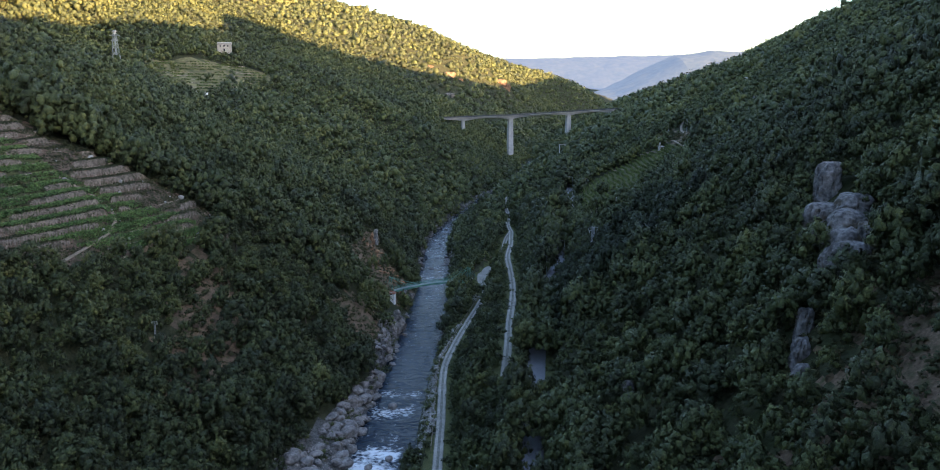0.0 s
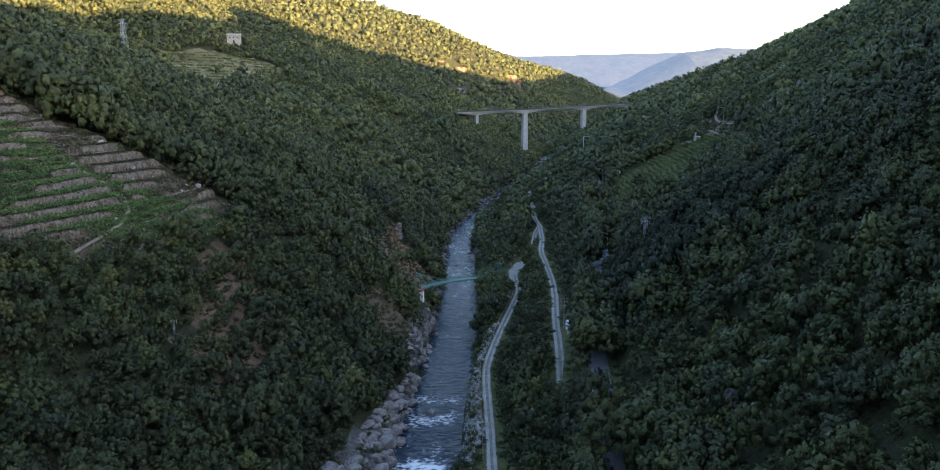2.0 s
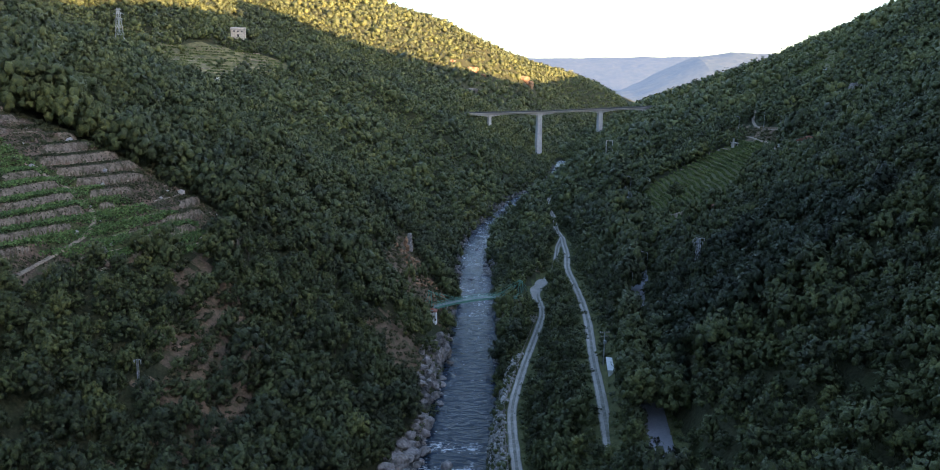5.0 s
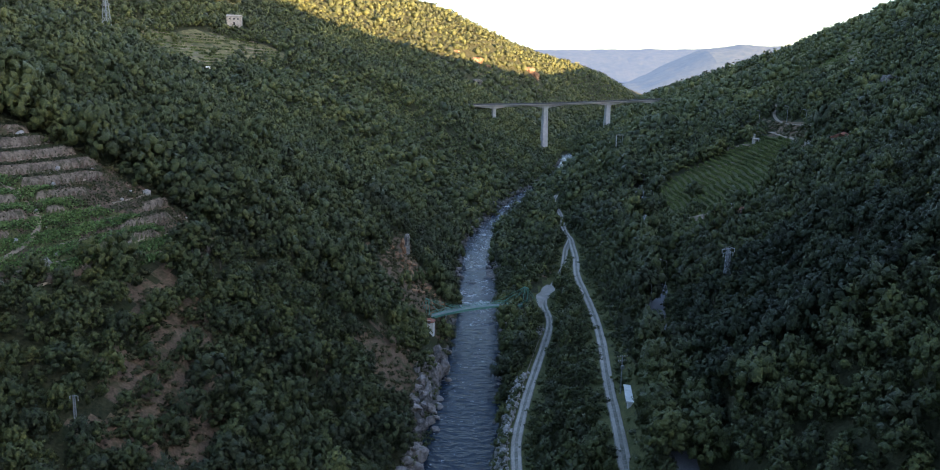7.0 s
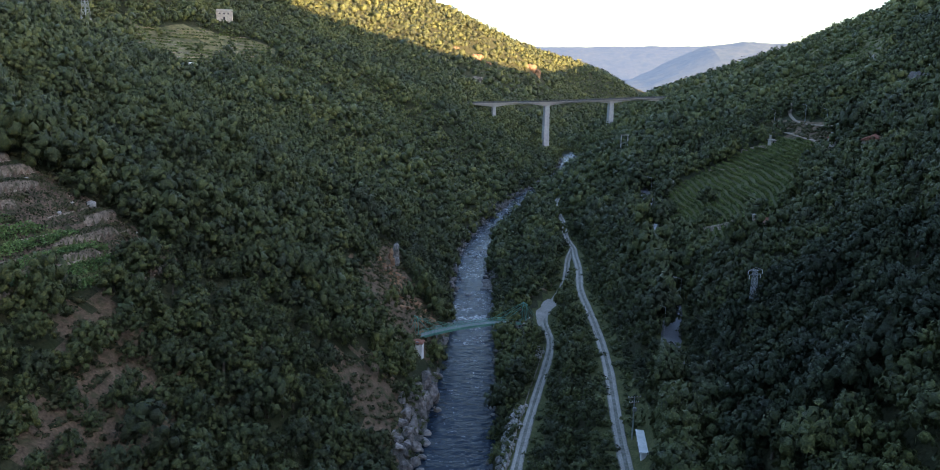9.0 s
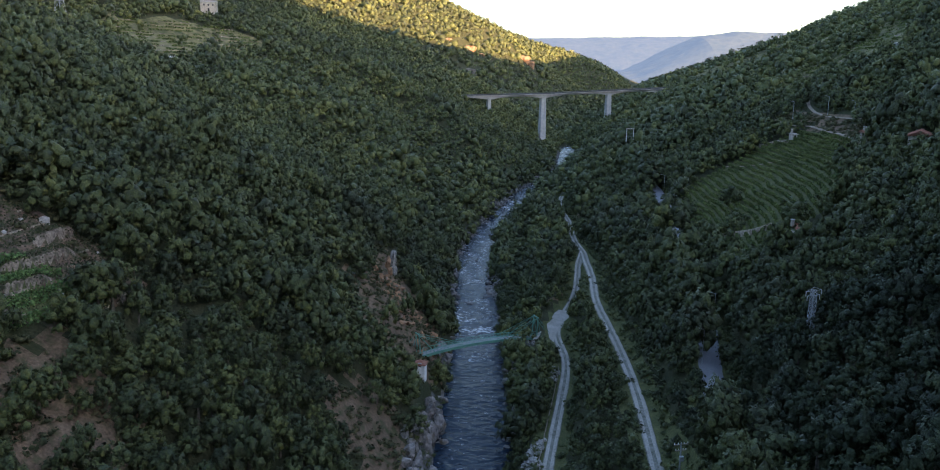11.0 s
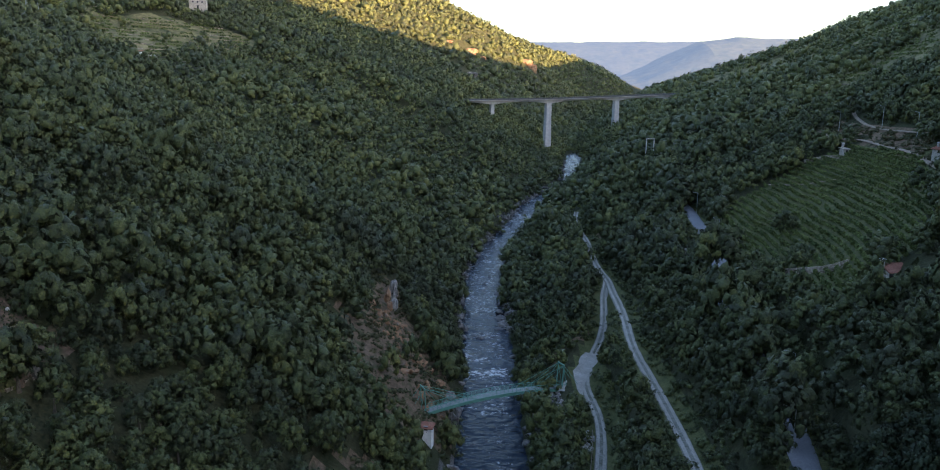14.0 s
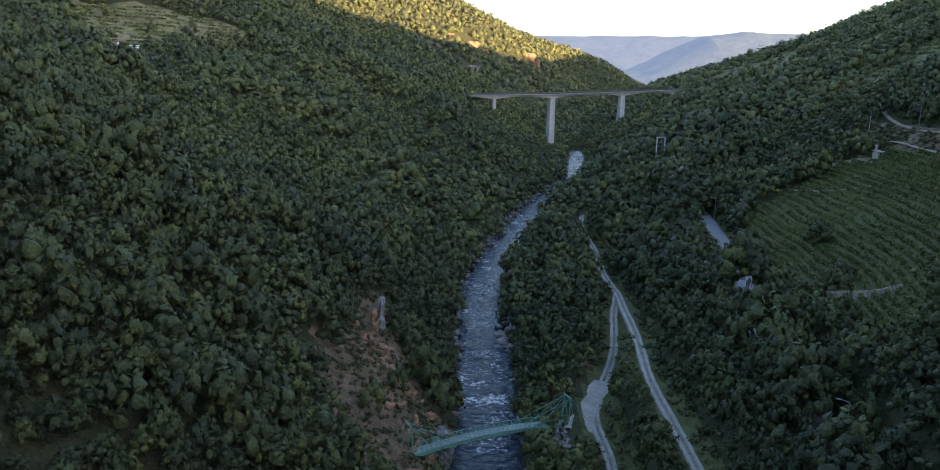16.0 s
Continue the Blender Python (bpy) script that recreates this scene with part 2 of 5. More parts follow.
# tracks and roads: x, y, z along the middle
LOWER_TRACK = [(-7, 120, 8.5), (-8, 178, 9), (-8, 207, 9.2), (-8.5, 232, 9.5), (-8.6, 252, 9.8), (-4.2, 281, 10), (-0.5, 302, 10), (2.8, 320, 10), (6.0, 338, 10), (7.2, 350, 10), (6.2, 360, 10.2),
               (5.2, 367, 10.3), (6.0, 373, 10.7), (9.7, 384, 11.8), (13.9, 395, 13.3), (17.3, 407.6, 15), (17.8, 415, 16.8), (18.9, 424, 18.9), (21.2, 434, 20.2), (23.2, 442, 20.3)]
UPPER_TRACK = [(9, 203, 22), (11.5, 232, 22), (13, 257, 22), (16.3, 293, 22), (17.3, 318, 22), (17.5, 340, 22), (17.2, 364, 22), (20, 390, 21.5), (21.6, 410, 20.9), (22.0, 427, 20.5), (23.6, 440, 20.3),
               (22.2, 453, 20.2), (22.4, 472, 20.3), (24.3, 500, 20.8), (23.2, 543, 22), (27, 565, 23)]
ROAD = [(11.5, 142, 24.3), (14, 164, 25.5), (16.5, 190, 27), (20, 225, 28.3), (25, 262, 29.6), (31.2, 295, 30.6), (36, 312, 31.1), (38.3, 330, 31.8), (38.3, 347, 32.8), (40, 373, 34.8), (44.5, 388, 35.6), (51, 405, 36.4), (54.6, 432, 37.7),
        (58.6, 470, 39.5), (60, 490, 40.5), (58, 515, 41), (60, 540, 42)]


def fbm(x, y, scale, octaves=3, seed=0):
    """Smooth value noise in about -1..1, of the given grain in metres."""
    total, amp, norm = np.zeros(np.broadcast(x, y).shape), 1.0, 0.0
    for k in range(octaves):
        fx, fy = np.asarray(x) / scale + 31.7 * k + seed * 7.3, np.asarray(y) / scale - 17.1 * k + seed * 3.9
        ix, iy = np.floor(fx), np.floor(fy)
        tx, ty = fx - ix, fy - iy
        tx, ty = tx * tx * (3 - 2 * tx), ty * ty * (3 - 2 * ty)

        def lattice(a, b):
            v = np.sin(a * 127.1 + b * 311.7 + seed * 13.7) * 43758.5453
            return (v - np.floor(v)) * 2 - 1
        n = (lattice(ix, iy) * (1 - tx) + lattice(ix + 1, iy) * tx) * (1 - ty) + (lattice(ix, iy + 1) * (1 - tx) + lattice(ix + 1, iy + 1) * tx) * ty
        total, norm = total + amp * n, norm + amp
        amp, scale = amp * 0.5, scale * 0.5
    return total / norm


def river_x(y):
    # a softened polyline
    return (np.interp(y - 14, RIVER_Y, RIVER_X) + np.interp(y, RIVER_Y, RIVER_X) + np.interp(y + 14, RIVER_Y, RIVER_X)) / 3


def water_z(y):
    return np.clip((y - 240) * 0.004, -0.6, 12.0)


def spline_weights(knots, v):
    """Index and four Catmull-Rom-like weights on uneven knots."""
    v = np.clip(v, knots[0], knots[-1])
    i = np.clip(np.searchsorted(knots, v) - 1, 0, len(knots) - 2)
    t = (v - knots[i]) / (knots[i + 1] - knots[i])
    return i, t


def table_height(tab, u, y):
    ks, ko = np.array(STATION, float), np.array(OUT, float)
    i, t = spline_weights(ks, y)
    j, s = spline_weights(ko, u)
    du = np.gradient(tab, ko, axis=1)
    dy = np.gradient(tab, ks, axis=0)

    def herm(a, b, da, db, h, q):
        q2, q3 = q * q, q * q * q
        return a * (2 * q3 - 3 * q2 + 1) + b * (3 * q2 - 2 * q3) + da * h * (q3 - 2 * q2 + q) + db * h * (q3 - q2)
    hu, hy = ko[j + 1] - ko[j], ks[i + 1] - ks[i]
    row0 = herm(tab[i, j], tab[i, j + 1], du[i, j], du[i, j + 1], hu, s)
    row1 = herm(tab[i + 1, j], tab[i + 1, j + 1], du[i + 1, j], du[i + 1, j + 1], hu, s)
    d0 = dy[i, j] * (1 - s) + dy[i, j + 1] * s
    d1 = dy[i + 1, j] * (1 - s) + dy[i + 1, j + 1] * s
    return herm(row0, row1, d0, d1, hy, t)


def smooth(a, b, v):
    q = np.clip((v - a) / (b - a), 0, 1)
    return q * q * (3 - 2 * q)


def dense(line, step=1.5):
    """The polyline as a smooth curve of evenly spaced points."""
    p = np.array(line, float)
    d = np.concatenate([[0], np.cumsum(np.hypot(*np.diff(p[:, :2], axis=0).T))])
    q = np.arange(0, d[-1], step)
    out = np.stack([np.interp(q, d, p[:, k]) for k in range(3)], 1)
    for _ in range(40):
        out[1:-1] = (out[:-2] + 2 * out[1:-1] + out[2:]) / 4
    return out


def along(curve, x, y, reach):
    """Distance to a curve and its height at the nearest point, for points within reach; far ones get a large distance."""
    dist, height = np.full(x.shape, 999.0), np.zeros(x.shape)
    # only points inside the curve's box, and near it in x at their own y
    mid = np.interp(y, curve[:, 1], curve[:, 0])
    near = (np.abs(x - mid) < reach * 2) & (x > curve[:, 0].min() - reach) & (x < curve[:, 0].max() + reach) & (y > curve[:, 1].min() - reach) & (y < curve[:, 1].max() + reach)
    idx = np.flatnonzero(near)
    for a in range(0, len(idx), 4000):
        k = idx[a:a + 4000]
        d = (x[k, None] - curve[None, :, 0]) ** 2 + (y[k, None] - curve[None, :, 1]) ** 2
        m = d.argmin(1)
        dist[k], height[k] = np.sqrt(d[np.arange(len(k)), m]), curve[m, 2]
    return dist, height


LOWER, UPPER, TARMAC = dense(LOWER_TRACK), dense(UPPER_TRACK), dense(ROAD)


def base_height(x, y):
    u = x - river_x(y)
    a = np.abs(u)
    h = np.where(u < 0, table_height(WEST, a, y), table_height(EAST, a, y))
    h = h + np.clip(a - 620, 0, 5000) * 0.03
    # an unseen hill added behind shuts low sky light out of the valley
    h = np.maximum(h, 310 * smooth(60, 420, -y))
    far = smooth(2200, 3200, y)
    h = h * (1 - 0.45 * far)
    grow = smooth(14, 60, a)
    h = h + grow * (fbm(x, y, 70, 2, 1) * 3.2 + fbm(x, y, 22, 2, 2) * 1.3) + smooth(350, 900, y) * grow * fbm(x, y, 190, 2, 5) * 9
    # spurs and gullies running down the western side
    spur = np.abs(fbm((y + 0.5 * u) * 1.0, u * 0.25, 85, 2, 15))
    calm = smooth(300, 370, y) * (1 - smooth(760, 900, y)) * (1 - np.exp(-((x + 230) ** 2 + (y - 690) ** 2) / 110 ** 2))
    h = h + np.where(u < 0, smooth(45, 150, a) * calm * (9 - 34 * spur), 0)
    # unseen eastern summit added to keep the valley in shade and step its edge
    h = h + 62 * np.exp(-((x - 545) / 105) ** 2 - ((y - 324) / 48) ** 2)
    # unseen ridge lowered beside it, so sun reaches further down the western side
    h = h - 14 * np.exp(-((x - 540) / 160) ** 2 - ((y - 20) / 130) ** 2) - 16 * np.exp(-((x - 690) / 120) ** 2 - ((y - 960) / 130) ** 2)
    # the river bed and its banks
    bed = water_z(y) - 1.6
    half = (8.0 + fbm(np.sign(u) * 40 + 3, y, 26, 3, 9) * 2.6) * (1 - smooth(1035, 1080, y))
    h = np.where(a < half + 4, bed + (np.maximum(h, water_z(y) + 1.5) - bed) * smooth(half - 1.5, half + 4, a), h)
    return h


def height(x, y):
    x, y = np.broadcast_arrays(np.asarray(x, float), np.asarray(y, float))
    shape, x, y = x.shape, x.ravel(), y.ravel()
    h = base_height(x, y)
    for curve, half, soft in ((LOWER, 2.0, 5.0), (UPPER, 2.2, 4.5), (TARMAC, 3.2, 5.0), (LOWER, 1.9, 1.7)):
        d, z = along(curve, x, y, 12)
        w = 1 - smooth(half, half + soft, d)
        h = h * (1 - w) + (z - 0.12) * w
    return h.reshape(shape)


# ---- mesh helpers ----
def mesh_from(name, verts, faces, material_list, smooth_shade=False, indices=None):
    me = bpy.data.meshes.new(name)
    verts, faces = np.asarray(verts, np.float32), np.asarray(faces, np.int32)
    k = faces.shape[1]
    me.vertices.add(len(verts))
    me.vertices.foreach_set("co", verts.ravel())
    me.loops.add(faces.size)
    me.loops.foreach_set("vertex_index", faces.ravel())
    me.polygons.add(len(faces))
    me.polygons.foreach_set("loop_start", np.arange(0, faces.size, k, dtype=np.int32))
    if indices is not None:
        me.polygons.foreach_set("material_index", np.asarray(indices, np.int32))
    me.polygons.foreach_set("use_smooth", np.full(len(faces), smooth_shade))
    for mt in material_list:
        me.materials.append(mt)
    me.update(calc_edges=True)
    return me


def mark(me, name, values):
    a = me.attributes.new(name, "FLOAT", "POINT")
    a.data.foreach_set("value", np.asarray(values, np.float32))


def part(name, bm, mat, parent=None, label=""):
    """Links a bmesh as one mesh object under a thing or a part."""
    me = bpy.data.meshes.new(name)
    bm.to_mesh(me)
    bm.free()
    me.materials.append(mat)
    ob = new(name, me)
    ob.parent = parent
    if label:
        ob["label"] = label
    return ob


def thing(name, label, category, at=(0, 0, 0), turn=0.0, group="", kind=""):
    ob = new(name)
    ob.matrix_world = pose(*at, 0, 0, turn)
    return tagged(ob, label, category, group, kind)


def add_box(bm, size, at=(0, 0, 0), turn=(0, 0, 0), bevel=0.0, top=1.0):
    m = pose(*at, *turn) @ Matrix.Diagonal((*size, 1))
    made = bmesh.ops.create_cube(bm, size=1.0, matrix=m)["verts"]
    if top != 1.0:
        mid = m.translation
        zs = max(v.co.z for v in made)
        for v in made:
            if v.co.z > zs - 1e-4:
                v.co.x, v.co.y = mid.x + (v.co.x - mid.x) * top, mid.y + (v.co.y - mid.y) * top
    if bevel:
        edges = list({e for v in made for e in v.link_edges})
        bmesh.ops.bevel(bm, geom=edges, offset=bevel, segments=1, affect="EDGES")
    return bm


def box(size, at=(0, 0, 0), turn=(0, 0, 0), bevel=0.0, top=1.0):
    return add_box(bmesh.new(), size, at, turn, bevel, top)


def add_rod(bm, a, b, r, r2=None, sides=6):
    a, b = Vector(a), Vector(b)
    q = (b - a).to_track_quat("Z", "Y").to_matrix().to_4x4()
    bmesh.ops.create_cone(bm, cap_ends=True, segments=sides, radius1=r, radius2=r if r2 is None else r2, depth=(b - a).length, matrix=Matrix.Translation((a + b) / 2) @ q)
    return bm


def rod(a, b, r, r2=None, sides=6):
    return add_rod(bmesh.new(), a, b, r, r2, sides)


def add_rock(bm, at, size, seed, sub=2, sharp=0.35):
    """An angular stone: the hull of scattered points; sub 3 roughens it further."""
    r = random.Random(seed)
    own = bmesh.new()
    for _ in range(13 if sub < 3 else 20):
        d = Vector((r.gauss(0, 1), r.gauss(0, 1), r.gauss(0, 1))).normalized()
        own.verts.new(d * r.uniform(1 - sharp, 1.08))
    hull = bmesh.ops.convex_hull(own, input=own.verts[:])
    loose = [g for g in hull["geom_interior"] if isinstance(g, bmesh.types.BMVert)]
    bmesh.ops.delete(own, geom=loose, context="VERTS")
    bmesh.ops.delete(own, geom=[v for v in own.verts if not v.link_faces], context="VERTS")
    if sub >= 3:
        bmesh.ops.subdivide_edges(own, edges=own.edges[:], cuts=3, use_grid_fill=True)
        off = Vector((seed * 3.17, seed * 1.73, seed * 0.91))
        for v in own.verts:
            d = v.co.normalized()
            v.co += d * (0.16 * noise.noise(v.co * 2.2 + off) + 0.07 * noise.noise(v.co * 6 + off))
    m = Matrix.Translation(at) @ Matrix.Diagonal((*size, 1))
    new_verts = {v: bm.verts.new(m @ v.co) for v in own.verts}
    for f in own.faces:
        bm.faces.new([new_verts[v] for v in f.verts])
    own.free()
    return bm


def ground_z(x, y):
    return float(height(np.array([float(x)]), np.array([float(y)]))[0])


# ---- ground, water ----
def inside(poly, x, y):
    p = np.array(poly, float)
    hit = np.zeros(np.shape(x), bool)
    for (x1, y1), (x2, y2) in zip(p, np.roll(p, -1, axis=0)):
        with np.errstate(divide="ignore", invalid="ignore"):
            cross = ((y1 > y) != (y2 > y)) & (x < (x2 - x1) * (y - y1) / (y2 - y1) + x1)
        hit ^= cross
    return hit


def grid_steps(stops):
    """Uneven steps: (from, to, step) stretches joined."""
    out = [np.arange(a, b, s) for a, b, s in stops]
    return np.concatenate(out + [[stops[-1][1]]])


def stony_bank(y):
    """Width of the bare stony west bank, from the river's middle."""
    return np.interp(y, [150, 205, 230, 262, 280, 330, 345], [27, 20, 14.5, 11.0, 14.0, 13.0, 9.5])


def high_ground(x, y):
    """Open ground round the high terraces, with a ragged edge."""
    return inside(HIGH_TERRACE, x + fbm(x, y, 60, 3, 91) * 24, y + fbm(y, x, 60, 3, 92) * 24)


def build_ground():
    us = grid_steps([(-2600, -900, 170), (-900, -300, 24), (-300, -140, 6), (-140, 130, 2.2), (130, 300, 6), (300, 900, 24), (900, 2601, 170)])
    ys = grid_steps([(-900, 0, 60), (0, 90, 9), (90, 480, 2.2), (480, 800, 5), (800, 1500, 14), (1500, 2400, 30), (2400, 4900, 160)])
    u, y = np.meshgrid(us, ys)
    x = u + river_x(y)
    z = height(x, y)
    n, m = len(us), len(ys)
    i = (np.arange(m - 1)[:, None] * n + np.arange(n - 1)[None, :]).ravel()
    faces = np.stack([i, i + 1, i + n + 1, i + n], 1)
    cx, cy = x.ravel()[faces].mean(1), y.ravel()[faces].mean(1)
    gx, gy = np.random.default_rng(5).uniform(-2.6, 2.6, (2, len(cx)))
    jx, jy = cx + fbm(cx, cy, 12, 2, 3) * 7 + gx, cy + fbm(cy, cx, 12, 2, 4) * 7 + gy
    idx = np.zeros(len(faces), int)
    for p in BARE:
        if p is HIGH_TERRACE:
            idx[high_ground(cx, cy)] = 5
        elif p is TERRACE:
            idx[inside(p, jx, jy)] = 4
        elif p is not EAST_BANK:
            idx[inside(p, jx, jy)] = 2 if p is VINEYARD else 5 if p is HIGH_SCRUB else 1
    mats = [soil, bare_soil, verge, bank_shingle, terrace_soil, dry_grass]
    d1, _ = along(LOWER, cx, cy, 8)
    d2, _ = along(UPPER, cx, cy, 8)
    d3, _ = along(TARMAC, cx, cy, 8)
    idx = np.where(np.minimum(np.minimum(d1, d2), d3) < 4.5, 2, idx)
    idx = np.where((cx < river_x(cy)) & (river_x(cy) - cx < stony_bank(cy)) & (cy > 150) & (cy < 345), 3, idx)
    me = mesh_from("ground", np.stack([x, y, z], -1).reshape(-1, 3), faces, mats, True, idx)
    return tagged(new("ground", me), "wooded valley sides of dark soil and dry grass", "ground", kind="structure")


TERRACE = [(-175, 290), (-150, 281), (-136, 281), (-111, 280), (-92, 284), (-82, 274), (-93, 251), (-102, 228), (-112, 212), (-121, 200), (-150, 185), (-185, 220)]
TERRACE_VINES = [(-188, 270), (-150, 263), (-132, 256), (-116, 254), (-103, 262), (-85, 274), (-84, 268), (-95, 244), (-105, 228), (-119, 214), (-150, 201), (-188, 226)]
VINEYARD = [(63, 455), (76, 458), (85, 463), (100, 471), (113, 465), (116, 445), (113, 415), (100, 385), (84, 348), (72, 337), (60, 331), (50, 331), (48, 338), (50, 352), (57, 368), (57, 385), (56, 412)]
HIGH_TERRACE = [(-290, 735), (-264, 722), (-222, 800), (-196, 790), (-188, 755), (-188, 650), (-193, 630), (-208, 588), (-232, 597), (-256, 655)]
SCRUB = [(-92, 251), (-80, 254), (-66, 238), (-61, 226), (-67, 214), (-68, 188), (-77, 184), (-81, 214), (-88, 236)]
CLIFF = [(-57, 416), (-47, 420), (-43, 393), (-34, 384), (-28, 378), (-29, 350), (-35, 336), (-47, 335), (-58, 349), (-53, 372), (-54, 392)]
TRACK_CLEARING = [(22, 488), (34, 490), (34, 506), (24, 512), (20, 500)]
EAST_SCRUB = [(60, 124), (54, 112), (47, 109), (43, 98), (46, 84), (62, 84), (67, 100), (65, 115)]
EAST_BANK = [(27, 142), (36, 142), (39, 128), (30, 120), (23, 129)]
RIVER_BANK = [(-51, 306), (-38, 313), (-33, 312), (-32.5, 280), (-40, 275), (-48, 280), (-51, 292)]
TRACK_BANK = [(-1.5, 372), (2.5, 386), (8, 400), (5, 400), (-0.5, 387), (-3.5, 376)]
CRAG_GROUND = [(58, 150), (80, 150), (80, 110), (66, 84), (44, 84), (44, 118)]
ROADSIDE = [(120, 505), (125, 500), (125.5, 466), (125, 440), (119, 408), (111, 400), (114, 425), (117, 450), (117, 480)]
HIGH_SCRUB = [(146, 560), (168, 522), (186, 520), (225, 590), (300, 800), (400, 1080), (300, 1220), (235, 1150), (205, 900), (166, 700)]
BARE = [ROADSIDE, HIGH_SCRUB, TERRACE, SCRUB, CLIFF, VINEYARD, HIGH_TERRACE, EAST_SCRUB, EAST_BANK, TRACK_BANK, RIVER_BANK, TRACK_CLEARING]
build_ground()


def build_river():
    ys = grid_steps([(-300, 140, 20), (140, 480, 1.0), (480, 800, 2.5), (800, 1080, 6)])
    us = np.linspace(-13, 13, 27)
    u, y = np.meshgrid(us, ys)
    x = u + river_x(y)
    rapid = np.zeros(y.shape)
    for at, length, strength in ((184, 12, 0.56), (196, 9, 0.54), (206, 7, 0.45), (218, 6, 0.2), (236, 7, 0.36), (250, 5, 0.34), (290, 12, 0.1), (345, 9, 0.16), (372, 9, 0.2), (388, 6, 0.24), (401, 9, 0.29), (412, 8, 0.27), (424, 8, 0.2), (450, 7, 0.14), (480, 9, 0.17), (505, 9, 0.15), (535, 8, 0.2), (560, 12, 0.2), (595, 10, 0.22), (625, 10, 0.2), (680, 20, 0.24), (760, 30, 0.12), (840, 30, 0.2), (890, 14, 0.05), (930, 14, 0.16), (985, 12, 0.2), (1030, 12, 0.24)):
        rapid = np.maximum(rapid, strength * np.exp(-((y - at) / length) ** 2))
    rapid = np.maximum(rapid, 0.11 + 0.09 * smooth(330, 400, y) + 0.07 * fbm(x, y * 0.5, 9, 2, 22) * smooth(300, 380, y))
    rapid = rapid * (0.75 + 0.5 * fbm(x, y, 5, 2, 21)) * (1 - 0.6 * smooth(5, 9, np.abs(u + 1.5)))
    z = water_z(y) + fbm(x, y * 0.6, 2.6, 3, 11) * (0.09 + 0.5 * rapid)
    n, m = len(us), len(ys)
    i = (np.arange(m - 1)[:, None] * n + np.arange(n - 1)[None, :]).ravel()
    me = mesh_from("river", np.stack([x, y, z], -1).reshape(-1, 3), np.stack([i, i + 1, i + n + 1, i + n], 1), [water], True)
    mark(me, "foam", rapid.ravel())
    return tagged(new("river", me), "shallow blue-grey river with white rapids between rocks", "water", kind="structure")


build_river()


def build_way(name, curve, half, mat, label, category, camber=0.08, rut=0.0, worn=None):
    """A track's or road's surface as a slab that follows its curve."""
    t = np.gradient(curve[:, :2], axis=0)
    t /= np.linalg.norm(t, axis=1)[:, None]
    side = np.stack([t[:, 1], -t[:, 0]], 1)
    cross = np.linspace(-1, 1, 9)
    rough = 1 + 0.10 * fbm(curve[:, 0] * 3, curve[:, 1], 5, 2, 31)
    verts, n = [], len(cross)
    for c in cross:
        w = half * c * rough
        zz = curve[:, 2] + camber * (1 - c * c) + 0.02 - rut * math.exp(-((abs(c) - 0.5) / 0.16) ** 2) - (0.3 if abs(c) == 1 else 0)
        verts.append(np.stack([curve[:, 0] + side[:, 0] * w, curve[:, 1] + side[:, 1] * w, zz], 1))
    v = np.stack(verts, 1).reshape(-1, 3)
    m = len(curve)
    i = (np.arange(m - 1)[:, None] * n + np.arange(n - 1)[None, :]).ravel()
    lane = np.isin(i % n, (0, 3, 4, 7))
    me = mesh_from(name, v, np.stack([i, i + 1, i + n + 1, i + n], 1), [mat, worn or mat], True, lane.astype(int))
    return tagged(new(name, me), label, category, kind="structure")


build_way("track_1", LOWER, 1.45, gravel, "pale gravel track along the river bank", "track", rut=0.05, worn=worn_gravel)
LANDING = dense([(1.6, 362.5, 10.32), (3.2, 367, 10.42), (4.6, 373, 10.8), (7.0, 380.5, 11.5), (10, 387, 12.3)], 0.7)
build_way("forecourt", LANDING, 3.5, gravel, "gravel forecourt where the footbridge meets the track", "track")
build_way("track_2", UPPER, 1.5, gravel, "pale gravel track with two wheel ruts", "track", rut=0.05, worn=worn_gravel)
build_way("road_1", TARMAC, 2.7, tarmac, "grey tarmac road through the trees", "road")


def on_slope(points):
    p = dense([(a, b, 0) for a, b in points])
    p[:, 2] = height(p[:, 0], p[:, 1]) + 0.1
    for _ in range(6):
        p[1:-1, 2] = np.maximum(p[1:-1, 2], (p[:-2, 2] + p[2:, 2]) / 2)
    return p


HILL_PATHS = [on_slope(q) for q in ([(117.5, 500), (117.8, 491), (118.7, 477), (118.6, 457), (117.3, 441), (112.7, 412), (103, 380), (96, 364)],
                                    [(143, 534), (140.5, 524), (132, 503), (127, 484), (125.5, 466), (126.5, 440), (129, 415)],
                                    [(84, 462), (87, 450), (91, 440), (98, 430)],
                                    [(-112, 212), (-109, 228), (-107.5, 242), (-112, 250), (-124, 253), (-134, 254)])]
build_way("track_3", HILL_PATHS[0], 1.2, dirt, "pale dirt track above the vineyard", "track")
build_way("track_6", HILL_PATHS[1], 1.0, dirt, "narrow pale dirt lane winding up the slope", "track")
build_way("track_4", HILL_PATHS[2], 1.1, dirt, "short dirt path into the vineyard", "track")
build_way("track_5", HILL_PATHS[3], 0.9, dirt, "dirt path climbing between the terraces", "track")


